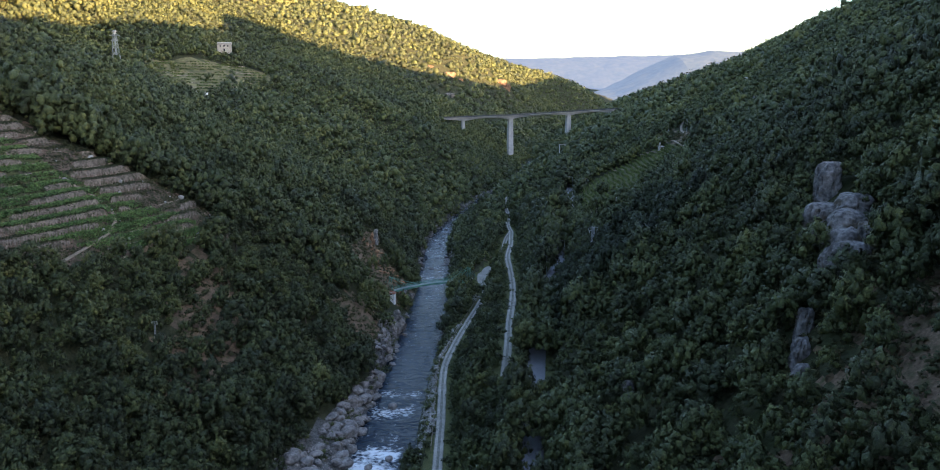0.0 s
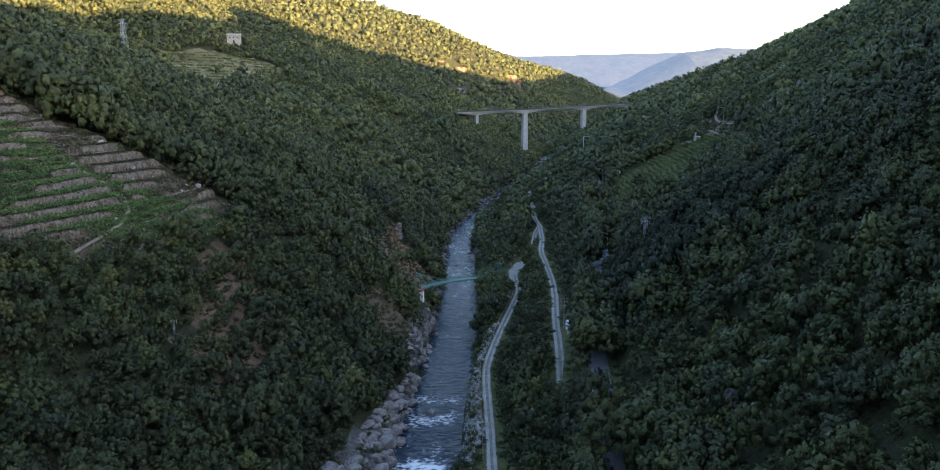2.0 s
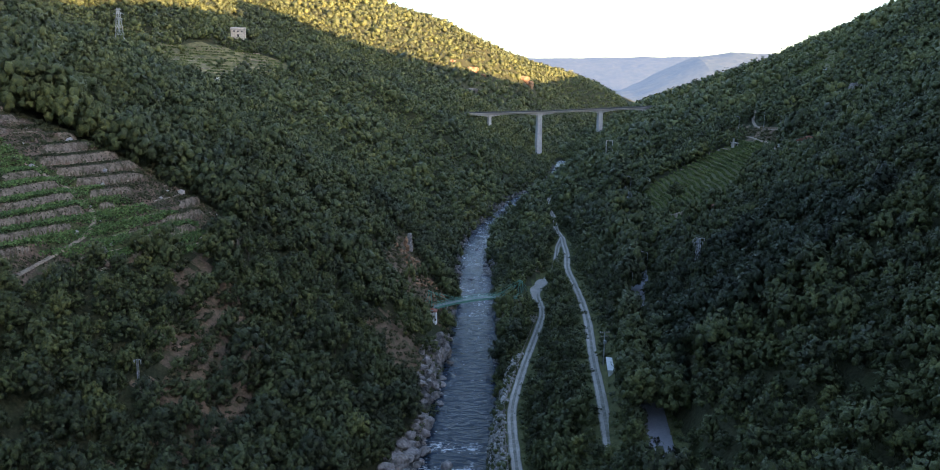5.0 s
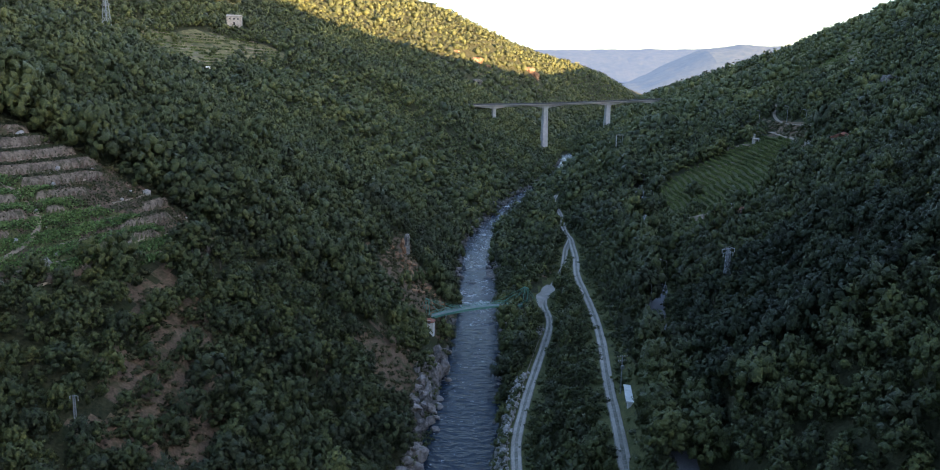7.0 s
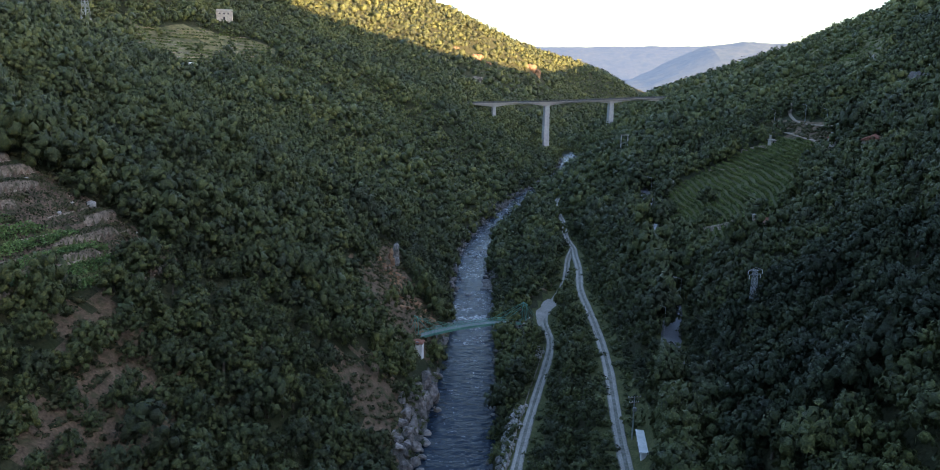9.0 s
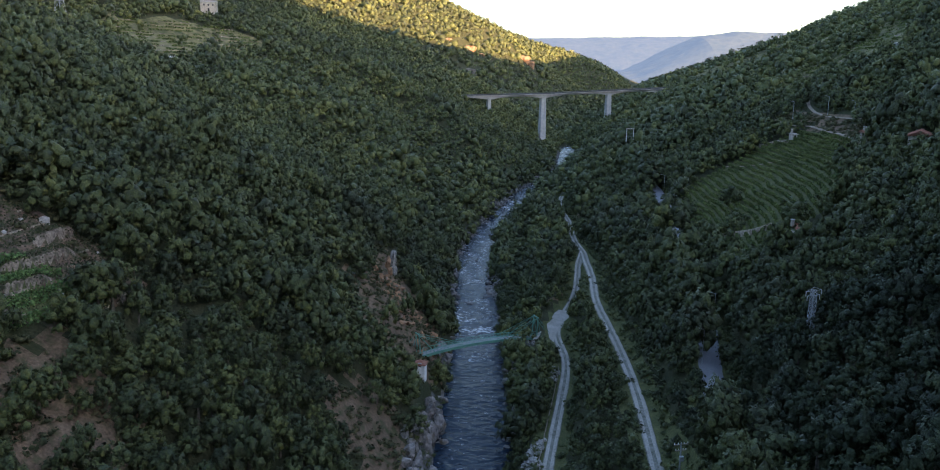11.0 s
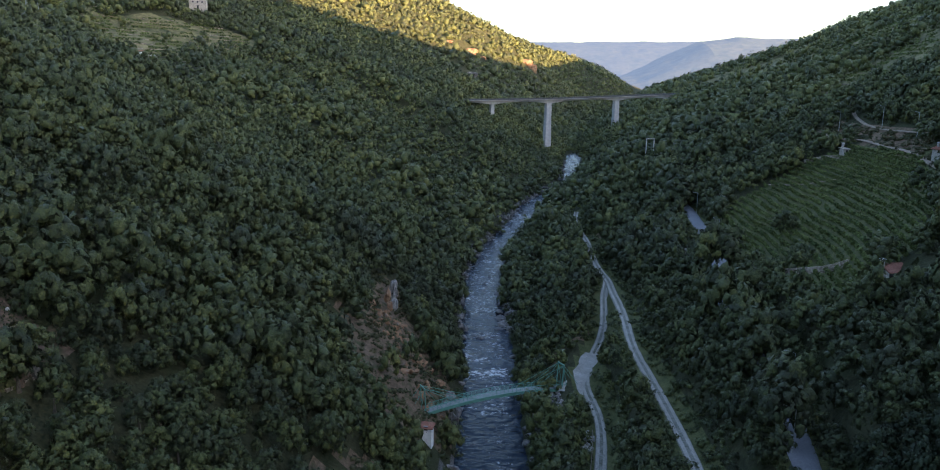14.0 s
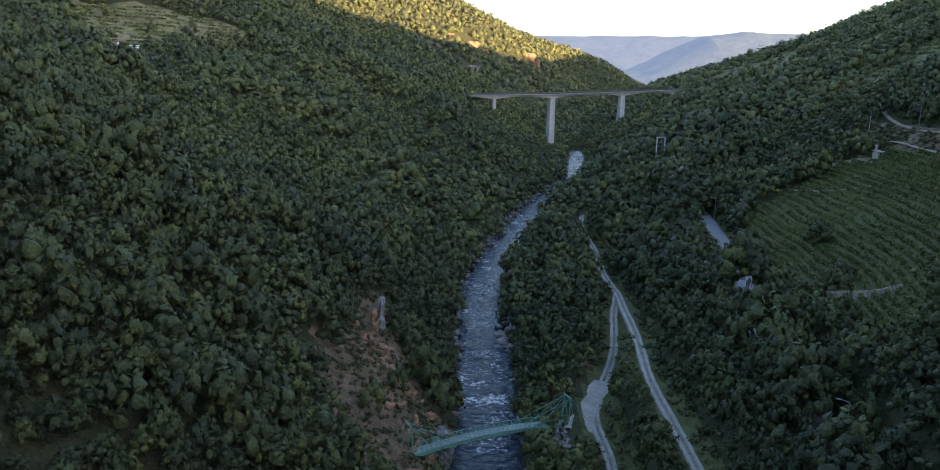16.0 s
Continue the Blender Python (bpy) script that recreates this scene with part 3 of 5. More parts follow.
def build_far_hill(name, label, x0, x1, y0, y1, crest, dx, dy, mat):
    xs, ys = np.arange(x0, x1, dx), np.arange(y0, y1, dy)
    x, y = np.meshgrid(xs, ys)
    top = np.interp(x, [c[0] for c in crest], [c[1] for c in crest]) + fbm(x, y, 260, 3, 41) * 9
    rise = smooth(y0, y1, y) ** 0.8
    z = 20 + (top - 20) * rise + fbm(x, y, 420, 4, 43) * 26 * rise * (1 - rise) * 2 + fbm(x, y, 45, 2, 44) * 4
    n, m = len(xs), len(ys)
    i = (np.arange(m - 1)[:, None] * n + np.arange(n - 1)[None, :]).ravel()
    me = mesh_from(name, np.stack([x, y, z], -1).reshape(-1, 3), np.stack([i, i + 1, i + n + 1, i + n], 1), [mat], False)
    return tagged(new(name, me), label, "hill", kind="structure")


build_far_hill("backdrop_1", "hazy blue wooded ridge in the far distance", -600, 2300, 3900, 4720, [(-600, 262), (300, 262), (700, 272), (1000, 276), (2300, 290)], 22, 22, far_wood_haze)
build_far_hill("backdrop_2", "hazy wooded hill behind the viaduct", 420, 2000, 2900, 3560, [(420, 40), (585, 92), (700, 150), (790, 190), (880, 232), (1020, 250), (1250, 252), (2000, 262)], 16, 16, middle_wood_haze)


# ---- viaduct ----
def build_viaduct():
    ax, ay = 51.0, 1020.4
    d = Vector((77.5, 39.6)).normalized()
    v = thing("viaduct", "high grey concrete road viaduct on tall tapered piers", "viaduct", (ax, ay, 0), math.degrees(math.atan2(d.y, d.x)))
    grade = 0.037

    def deck_z(s):
        return 64.6 + (grade * s if s > 0 else 0.016 * s)
    piers = (-67, 0, 87.5, 155)
    # haunched box girder under a wide slab
    bm = bmesh.new()
    rings = []
    for s in np.arange(-100, 196, 3.2):
        near = min(abs(s - p) for p in piers)
        deep = 2.3 + 2.6 * max(0.0, 1 - near / 30.0) ** 2
        z = deck_z(s)
        rings.append([bm.verts.new((s, y, zz)) for y, zz in ((-3.2, z - 0.5), (-2.6, z - deep), (2.6, z - deep), (3.2, z - 0.5))])
    for r, q in zip(rings, rings[1:]):
        for i in range(4):
            bm.faces.new((r[i], q[i], q[(i + 1) % 4], r[(i + 1) % 4]))
    part("girder", bm, concrete, v)

    def strip(name, y0, y1, z0, z1, mat, label=""):
        b = bmesh.new()
        vs = [[b.verts.new((s, y, deck_z(s) + z)) for y, z in ((y0, z0), (y1, z0), (y1, z1), (y0, z1))] for s in (-100, 0, 195)]
        for r, q in zip(vs, vs[1:]):
            for i in range(4):
                b.faces.new((r[i], r[(i + 1) % 4], q[(i + 1) % 4], q[i]))
        b.faces.new(vs[0])
        b.faces.new(vs[-1])
        return part(name, b, mat, v, label)
    strip("deck_slab", -5.6, 5.6, -0.5, 0.0, concrete)
    strip("road_surface", -5.0, 5.0, 0.004, 0.06, tarmac)
    for y in (-5.35, 5.35):
        p = strip("parapet", y - 0.18, y + 0.18, 0.0, 0.95, dark_steel, "dark steel parapet")
        for s in np.arange(-99, 194, 8.0):
            part("post", box((0.16, 0.12, 0.5), (s, y, deck_z(s) + 1.2)), dark_steel, p)
        b = bmesh.new()
        for s0, s1 in ((-100, 0), (0, 195)):
            add_rod(b, (s0, y, deck_z(s0) + 1.4), (s1, y, deck_z(s1) + 1.4), 0.09)
        part("handrail", b, dark_steel, p)
    for s in piers:
        p = Vector((ax, ay)) + d * s
        g = ground_z(p.x, p.y) - 6
        top = deck_z(s) - 4.7 if s in (0, 87.5) else deck_z(s) - 3.6
        w = (5.6, 4.4) if s in (0, 87.5) else (3.4, 4.0)
        b = bmesh.new()
        lean = 1 + 0.006 * (top - g)
        add_box(b, (w[0] * lean, w[1] * lean, top - g), (s, 0, (top + g) / 2), bevel=0.0, top=1 / lean)
        pier = part("pier", b, concrete, v)
        if s in (0, 87.5):
            part("pier_fin", box((0.5, 0.35, top - g - 8), (s + w[0] * 0.18, -w[1] * 0.5 * (1 + 0.003 * (top - g)) - 0.1, (top + g) / 2 + 3)), concrete, pier)
        part("pier_cap", box((w[0] * 1.08, 5.4, 1.2), (s, 0, top + 0.6), bevel=0.1), concrete, pier)
    return v


build_viaduct()


# ---- footbridge ----
def build_footbridge():
    a, b = Vector((-36.0, 351.2, 9.0)), Vector((-0.5, 367.7, 9.7))
    run = (b - a).xy.length
    v = thing("footbridge", "green-painted steel footbridge with stay cables over the river", "footbridge", (a.x, a.y, 0), math.degrees(math.atan2(b.y - a.y, b.x - a.x)))

    def z(s):
        q = s / run
        return a.z + (b.z - a.z) * q + 4 * 1.5 * q * (1 - q)
    W = 1.25
    steps = np.linspace(-1.0, run + 1.0, 37)

    def sweep(name, section, mat, label=""):
        bm = bmesh.new()
        rings = [[bm.verts.new((s, y, z(s) + zz)) for y, zz in section] for s in steps]
        k = len(section)
        for r, q in zip(rings, rings[1:]):
            for i in range(k):
                bm.faces.new((r[i], q[i], q[(i + 1) % k], r[(i + 1) % k]))
        bm.faces.new(rings[0])
        bm.faces.new(rings[-1])
        return part(name, bm, mat, v, label)
    sweep("deck", [(-W, 0), (W, 0), (W, -0.12), (-W, -0.12)], bridge_deck, "grey walking deck")
    for y in (-W, W):
        sweep("edge_beam", [(y - 0.09, 0.06), (y + 0.09, 0.06), (y + 0.09, -0.75), (y - 0.09, -0.75)], green_paint)
        r = sweep("handrail", [(y - 0.06, 1.1), (y + 0.06, 1.1), (y + 0.06, 1.22), (y - 0.06, 1.22)], green_paint)
        bm = bmesh.new()
        for k, (s, q) in enumerate(zip(steps, steps[1:])):
            add_box(bm, (0.07, 0.07, 1.15), (s, y, z(s) + 0.58))
            for h in (0.3, 0.55, 0.8):
                add_rod(bm, (s, y, z(s) + h), (q, y, z(q) + h), 0.025, sides=4)
        part("railing", bm, green_paint, r)
    bm = bmesh.new()
    for s in steps[::2]:
        add_box(bm, (0.14, 2 * W, 0.3), (s, 0, z(s) - 0.3))
    part("cross_beams", bm, green_paint, v)
    for s, lean, back, sign in ((0.5, -0.35, -5.5, 1), (run - 0.5, 0.35, 5.5, -1)):
        top = (s + lean * 1.2, z(s) + 6.4)
        t = part("mast", rod((s, -W - 0.25, z(s) - 1.0), (top[0], -W - 0.1, top[1]), 0.16, 0.13), green_paint, v)
        part("mast", rod((s, W + 0.25, z(s) - 1.0), (top[0], W + 0.1, top[1]), 0.16, 0.13), green_paint, v)
        part("mast_beam", box((0.3, 2 * W + 0.7, 0.3), (top[0], 0, top[1]), bevel=0.03), green_paint, t)
        part("mast_brace", rod((s - sign * 1.6, -W, z(s)), (top[0], -W - 0.1, top[1] - 0.4), 0.08), green_paint, t)
        part("mast_brace", rod((s - sign * 1.6, W, z(s)), (top[0], W + 0.1, top[1] - 0.4), 0.08), green_paint, t)
        for y in (-W, W):
            for reach in (4.5, 9.0, 13.5):
                q = s + sign * reach
                part("stay_cable", rod((top[0], y, top[1]), (q, y, z(q) + 0.1), 0.06, sides=5), green_paint, v)
            part("back_stay", rod((top[0], y, top[1]), (s - sign * 5.2, y * 1.3, z(s) + 0.2), 0.06, sides=5), green_paint, v)
    part("landing_slab", box((5.0, 3.4, 0.5), (run + 4.9, -0.3, b.z + 0.42), (0, -3, 0), bevel=0.05), concrete, v, "grey concrete landing slab")
    # abutments
    part("abutment", box((2.6, 3.6, 6.5), (run + 1.5, 0, b.z - 3.6), bevel=0.08), concrete, v, "grey concrete abutment")
    part("abutment", box((3.0, 3.8, 6.5), (-1.6, 0, a.z - 3.6), bevel=0.08), concrete, v, "grey concrete abutment")
    part("pier", box((0.6, 2.4, 7.0), (run - 3.0, 0, b.z - 4.2), bevel=0.05), concrete, v, "grey concrete pier")
    return v


build_footbridge()


# ---- houses, huts ----
def build_house(name, label, at, size, turn, walls, roof, pitch=0.35, openings=(), chimney=None, hip=False, single=False, sink=2.0):
    """size: length, width, wall height. openings: (side 0..3, along, above, width, height, name)."""
    L, W, H = size
    v = thing(name, label, "house" if L > 4 else "hut", at, turn)
    wall = part("wall", box((L, W, H + sink), (0, 0, H / 2 - sink / 2), bevel=0.04), walls, v)
    bm = bmesh.new()
    o = 0.35
    if single:
        pts = [(-L / 2 - o, -W / 2 - o, H), (L / 2 + o, -W / 2 - o, H), (L / 2 + o, W / 2 + o, H + pitch * W), (-L / 2 - o, W / 2 + o, H + pitch * W)]
        low = [bm.verts.new(p) for p in pts]
        up = [bm.verts.new((p[0], p[1], p[2] + 0.18)) for p in pts]
        for i in range(4):
            bm.faces.new((low[i], low[(i + 1) % 4], up[(i + 1) % 4], up[i]))
        bm.faces.new(low[::-1])
        bm.faces.new(up)
    else:
        ridge = H + pitch * W / 2 + 0.15
        cut = W / 2 if hip else -o
        e = H - pitch * o
        pts = [(-L / 2 - o, -W / 2 - o, e), (L / 2 + o, -W / 2 - o, e), (L / 2 + o, W / 2 + o, e), (-L / 2 - o, W / 2 + o, e), (-L / 2 + cut, 0, ridge), (L / 2 - cut, 0, ridge)]
        for dz in (0, 0.16):
            vs = [bm.verts.new((p[0], p[1], p[2] + dz)) for p in pts]
            for f in ((0, 1, 5, 4), (2, 3, 4, 5), (1, 2, 5), (3, 0, 4)):
                bm.faces.new([vs[i] for i in f])
        bm.verts.ensure_lookup_table()
        for i in range(4):
            bm.faces.new([bm.verts[k] for k in (i, (i + 1) % 4, 6 + (i + 1) % 4, 6 + i)])
    r = part("roof", bm, roof, v)
    # rows of tiles as raised ribs
    if roof is roof_tile:
        bm = bmesh.new()
        n = int(L / 0.45)
        for k in range(n + 1):
            x = -L / 2 - 0.2 + k * (L + 0.4) / n
            for sgn in (-1, 1):
                if single and sgn > 0:
                    continue
                if single:
                    add_rod(bm, (x, -W / 2 - 0.3, H + 0.2), (x, W / 2 + 0.3, H + pitch * W + 0.2), 0.09, sides=5)
                else:
                    z0, z1 = H - pitch * 0.3 + 0.18, H + pitch * W / 2 + 0.3
                    add_rod(bm, (x, sgn * (W / 2 + 0.3), z0), (x, 0, z1), 0.09, sides=5)
        if not hip:
            part("tile_ribs", bm, roof_tile, r)
        else:
            bm.free()
    for side, s, h, w, hh, nm in openings:
        at_, sz = {0: ((s, -W / 2, h), (w, 0.12, hh)), 1: ((L / 2, s, h), (0.12, w, hh)), 2: ((s, W / 2, h), (w, 0.12, hh)), 3: ((-L / 2, s, h), (0.12, w, hh))}[side]
        o_ = part(nm, box(sz, at_, bevel=0.01), dark_opening, v)
        fr = (sz[0] + (0.24 if side in (0, 2) else 0.06), sz[1] + (0.24 if side in (1, 3) else 0.06), 0.14)
        part("lintel", box(fr, (at_[0], at_[1], h + hh / 2 + 0.08)), concrete, o_)
        part("sill", box(fr, (at_[0], at_[1], h - hh / 2 - 0.06)), concrete, o_)
    if chimney:
        c = part("chimney", box((0.7, 0.7, 1.7), (chimney[0], chimney[1], chimney[2]), bevel=0.03), walls, r)
        part("chimney_cap", box((0.95, 0.95, 0.14), (chimney[0], chimney[1], chimney[2] + 0.95)), concrete, c)
    return v


def on_ground(x, y, dz=0.0):
    return (x, y, ground_z(x, y) + dz)


build_house("white_hut", "small white hut with a red tiled roof above the river", on_ground(-34.2, 338.0, 0.9), (3.0, 2.8, 2.7), -8, whitewash, roof_tile, 0.5, [(0, 0.2, 2.6, 0.8, 0.9, "window")], hip=True, sink=3.5)
build_house("shed", "long low white shed with a pale roof beside the track", (16.4, 246.5, 21.9), (9.0, 2.6, 2.6), 84, whitewash, whitewash, 0.1, [(2, -2.5, 1.4, 1.1, 1.1, "window"), (2, 0.2, 1.4, 1.1, 1.1, "window"), (2, 2.9, 1.1, 1.0, 2.0, "door")], single=True)
build_house("farmhouse", "low stone farmhouse with a red tiled roof among the vines", on_ground(64.2, 331.8, -1.3), (4.8, 3.0, 1.2), 10, rubble_wall, roof_tile, 0.42, [(0, -2, 0.4, 0.9, 1.4, "door"), (0, 1.2, 0.6, 0.9, 0.7, "window")], (-2.6, 0.9, 2.8), single=True)
build_house("stone_house", "stone house with a tiled roof at the vineyard's edge", on_ground(114.0, 406.5, 0.1), (4.4, 3.6, 2.2), 100, rubble_wall, roof_tile, 0.35, [(0, -1.2, 1.0, 0.9, 1.8, "door"), (0, 1.2, 1.3, 0.7, 0.7, "window"), (3, 0, 1.3, 0.7, 0.7, "window")], (1.3, 0.5, 3.2))
build_house("vine_hut", "small grey stone hut with a white chimney in the vineyard", on_ground(109.5, 460.0, 0.2), (2.5, 2.3, 1.9), 20, rubble_wall, rubble_wall, 0.16, [(0, 0, 0.9, 0.8, 1.5, "door")], (-0.6, 0.4, 3.2), single=True)
build_house("roadside_hut", "ruined little stone hut above the tarmac road", on_ground(68.2, 464.0, 0.2), (2.0, 1.8, 2.2), -15, whitewash, rubble_wall, 0.1, [(0, 0, 0.8, 0.7, 1.5, "door")], single=True)
build_house("field_hut", "small pale stone hut among scrub on the high slope", on_ground(181.0, 529.0, 0.4), (4.6, 3.6, 2.6), 30, whitewash, rubble_wall, 0.2, [(0, 0.4, 1.1, 0.9, 1.8, "door"), (3, 0, 1.4, 0.7, 0.7, "window")], single=True)
build_house("red_barn", "stone barn with a red tiled roof half hidden by trees", on_ground(101.0, 350.0, 0.6), (8.5, 5.5, 3.2), 60, rubble_wall, roof_tile, 0.4, [(0, 0, 1.4, 1.6, 2.2, "door"), (3, 0, 1.8, 0.8, 0.8, "window")])
build_house("ruin", "tall roofless-looking stone house alone in the high woods", on_ground(-246.0, 822.0, 1.0), (13.0, 9.0, 8.0), 12, rubble_wall, rubble_wall, 0.25, [(0, -3.5, 5.5, 1.2, 1.5, "window"), (0, 0, 5.5, 1.2, 1.5, "window"), (0, 3.5, 5.5, 1.2, 1.5, "window"), (0, 0, 1.6, 1.5, 2.6, "door"), (1, 0, 5.5, 1.2, 1.5, "window")])
build_house("terrace_house", "white-walled house with a flat tiled roof below the high terraces", on_ground(-208.5, 607.5, 0.3), (6.5, 5.0, 3.2), -35, whitewash, roof_tile, 0.15, [(0, -1.5, 1.8, 1.1, 1.2, "window"), (0, 1.7, 1.8, 1.1, 1.2, "window")], single=True)
build_house("terrace_house", "white-walled house with a low roof beside its neighbour", on_ground(-200.5, 606.0, 0.5), (8.0, 5.0, 4.0), -20, whitewash, whitewash, 0.1, [(0, -2.0, 2.2, 1.3, 1.5, "window"), (0, 2.2, 1.2, 1.2, 2.2, "door")], single=True)
OPEN_SPOTS = [(-35, 360, 4), (-34, 352, 4), (-41, 356, 4), (-45, 365, 3.5), (-38, 340, 4.5), (-44, 337, 5), (-50, 342, 4.5), (-56, 350, 4), (-47, 331, 3.5), (-40, 333, 3), (-53, 398, 3.5), (-51, 390, 4), (50, 324, 4.5), (57, 320, 4.5), (64, 320, 4), (72, 327, 4.5), (79, 335, 4), (86, 343, 4), (-42, 1372, 22), (-70, 1350, 14), (54, 1572, 24), (70, 1580, 16), (-38, 1232, 20), (-249, 524, 9), (-240, 521, 8), (-232, 516, 6), (152, 428, 4), (149, 420, 4.5), (145, 412, 4.5), (147, 420, 4), (181, 526, 5), (178, 520, 4), (-34.2, 338.5, 3.4), (-33, 333, 4.0), (-32, 328, 3.5), (-31, 323, 3), (16.4, 246.5, 3.2), (15, 240, 3.0), (64, 331, 5.5), (62, 325, 5), (61, 320, 4), (114, 406.5, 6), (109.5, 460, 4), (68.2, 464, 4), (101, 350, 5), (-246, 822, 12), (-242, 806, 10), (-208, 607, 9), (-200, 606, 9), (-196, 596, 6), (2, 368, 5), (0, 361, 5), (-4, 358, 4), (-3, 352, 4.5), (2, 356, 4.5), (-7, 362, 3), (-36, 350, 3), (-37, 345, 2.5), (66, 131, 4), (64, 127, 4), (62, 123, 3.5), (68.5, 133, 3), (71, 145, 3.5), (69, 151, 4), (66, 142, 4.5), (63, 133, 4.5), (62, 127, 3.5), (66, 146, 4), (59, 126, 2.5), (48, 114, 2.5), (51, 119, 3), (58, 98, 4.5), (55, 92, 3), (29, 142, 2.5), (51, 1020, 9), (48, 1006, 7), (45, 992, 6), (128, 1060, 9), (122, 1046, 7), (116, 1032, 6), (-48.5, 388, 3), (116, 490, 4), (50, 428, 5), (51, 438, 5), (46.5, 424, 5), (47, 415, 5), (43, 412, 4.5), (53, 450, 4), (54, 458, 3.5), (49, 404, 4), (46, 398, 4), (16, 250, 3), (3, 362, 6), (5, 356, 4), (-1, 358, 5), (7, 377, 5), (2, 372, 4), (15.5, 236, 3.5), (17, 243, 3.5), (14.5, 231, 2.5)]
for k in range(0, len(TARMAC), 2):
    if 402 < TARMAC[k, 1] < 470 or 368 < TARMAC[k, 1] < 382:
        OPEN_SPOTS += [(TARMAC[k, 0] - 0.33 * q, TARMAC[k, 1] - 0.94 * q, 3.4) for q in (3.5, 7, 10.5, 14, 17.5)]
for k in range(4, len(TARMAC), 2):
    if 176 < TARMAC[k, 1] < 204:
        OPEN_SPOTS += [(TARMAC[k, 0] - 0.1 * q, TARMAC[k, 1] - 0.99 * q, 3.3) for q in (3.5, 7, 10.5, 14)]
for curve in HILL_PATHS:
    OPEN_SPOTS += [(float(p[0]), float(p[1]), 3.0) for p in curve[::2]]


# ---- poles, pylon, lamps ----
def build_utility_pole(x, y, h, turn, label):
    z = ground_z(x, y)
    v = thing("utility_pole", label, "pole", (x, y, z), turn)
    part("shaft", rod((0, 0, -0.5), (0, 0, h), 0.19, 0.12, 8), galvanised, v)
    for hh, w in ((h - 0.25, 2.6), (h - 1.3, 2.0)):
        arm = part("cross_arm", box((w, 0.14, 0.14), (0, 0, hh)), weathered_wood, v)
        for s in (-1, -0.45, 0.45, 1):
            part("insulator", rod((s * w / 2 * 0.92, 0, hh), (s * w / 2 * 0.92, 0, hh + 0.32), 0.07, 0.05), whitewash, arm)
    part("transformer", box((0.7, 0.55, 0.8), (0, -0.4, h - 2.6), bevel=0.06), galvanised, v)
    return v


def build_lattice(name, x, y, h, base, top, arms, turn, label, category, thick=0.07, dz=0.0):
    z = ground_z(x, y) + dz
    v = thing(name, label, category, (x, y, z), turn)
    corners = [(-1, -1), (1, -1), (1, 1), (-1, 1)]

    def at(c, q):
        w = (base * (1 - q) + top * q) / 2
        return (c[0] * w, c[1] * w, q * h)
    for c in corners:
        part("leg", rod((c[0] * base / 2, c[1] * base / 2, -1.0), at(c, 1), thick, thick * 0.8, 5), galvanised, v)
    n = max(4, int(h / max(base, 1.2) * 1.3))
    for i in range(4):
        bm = bmesh.new()
        for k in range(n):
            a, b = k / n, (k + 1) / n
            c, d = corners[i], corners[(i + 1) % 4]
            add_rod(bm, at(c, a), at(d, b), thick * 0.55, sides=4)
            add_rod(bm, at(d, a), at(c, b), thick * 0.55, sides=4)
            add_rod(bm, at(c, b), at(d, b), thick * 0.55, sides=4)
        part("lattice_face", bm, galvanised, v)
    for q, w in arms:
        bm = bmesh.new()
        add_rod(bm, (-w / 2, 0, h * q), (w / 2, 0, h * q), thick * 0.8, sides=4)
        add_rod(bm, (-w / 2, 0, h * q), (0, 0, h * q + w * 0.16), thick * 0.6, sides=4)
        add_rod(bm, (w / 2, 0, h * q), (0, 0, h * q + w * 0.16), thick * 0.6, sides=4)
        arm = part("cross_arm", bm, galvanised, v)
        for s in (-0.48, 0.48):
            part("insulator", rod((s * w, 0, h * q), (s * w, 0, h * q - 0.9), 0.09, 0.07, 5), concrete, arm)
    return v


build_utility_pole(14.9, 252.5, 9.4, 15, "grey utility pole with two cross arms beside the shed")
build_lattice("transformer_tower", 24.3, 268.0, 6.5, 1.3, 0.8, [(1.0, 2.0)], 10, "small galvanised lattice tower beside the road", "tower", 0.06)
build_lattice("power_pole", 42.6, 272.2, 9.0, 1.2, 0.7, [(0.98, 4.0), (0.88, 3.2)], 25, "galvanised lattice power pole with cross arms in the woods", "pole", 0.06)
build_lattice("pylon", -264.0, 611.0, 29.0, 5.5, 1.2, [(0.97, 5.0), (0.87, 8.5), (0.75, 7.0)], -15, "tall steel lattice pylon on the high slope", "pylon", 0.17)
build_lattice("power_pole", -84.0, 205.0, 5.8, 0.4, 0.3, [(0.98, 1.3)], 10, "slim galvanised lattice pole above the trees", "pole", 0.035)


def build_lamp(x, y, h, turn, group):
    v = thing("street_lamp", "slim grey street lamp with a curved arm", "street lamp", (x, y, ground_z(x, y)), turn, group)
    part("post", rod((0, 0, -0.4), (0, 0, h), 0.1, 0.07, 7), galvanised, v)
    part("arm", rod((0, 0, h), (1.6, 0, h + 0.45), 0.06, 0.05, 6), galvanised, v)
    part("lamp_head", box((0.7, 0.25, 0.14), (1.8, 0, h + 0.42), (0, -12, 0), 0.03), galvanised, v)
    return v


for x, y, h, turn in ((121, 492, 8, 200), (126, 468, 8, 200), (124, 440, 8, 200), (60.5, 470, 8, 180), (38.0, 315, 8, 170), (28.5, 290, 8, 150), (56.5, 428, 7.5, 160)):
    build_lamp(x, y, h, turn, "lamps along the roads")


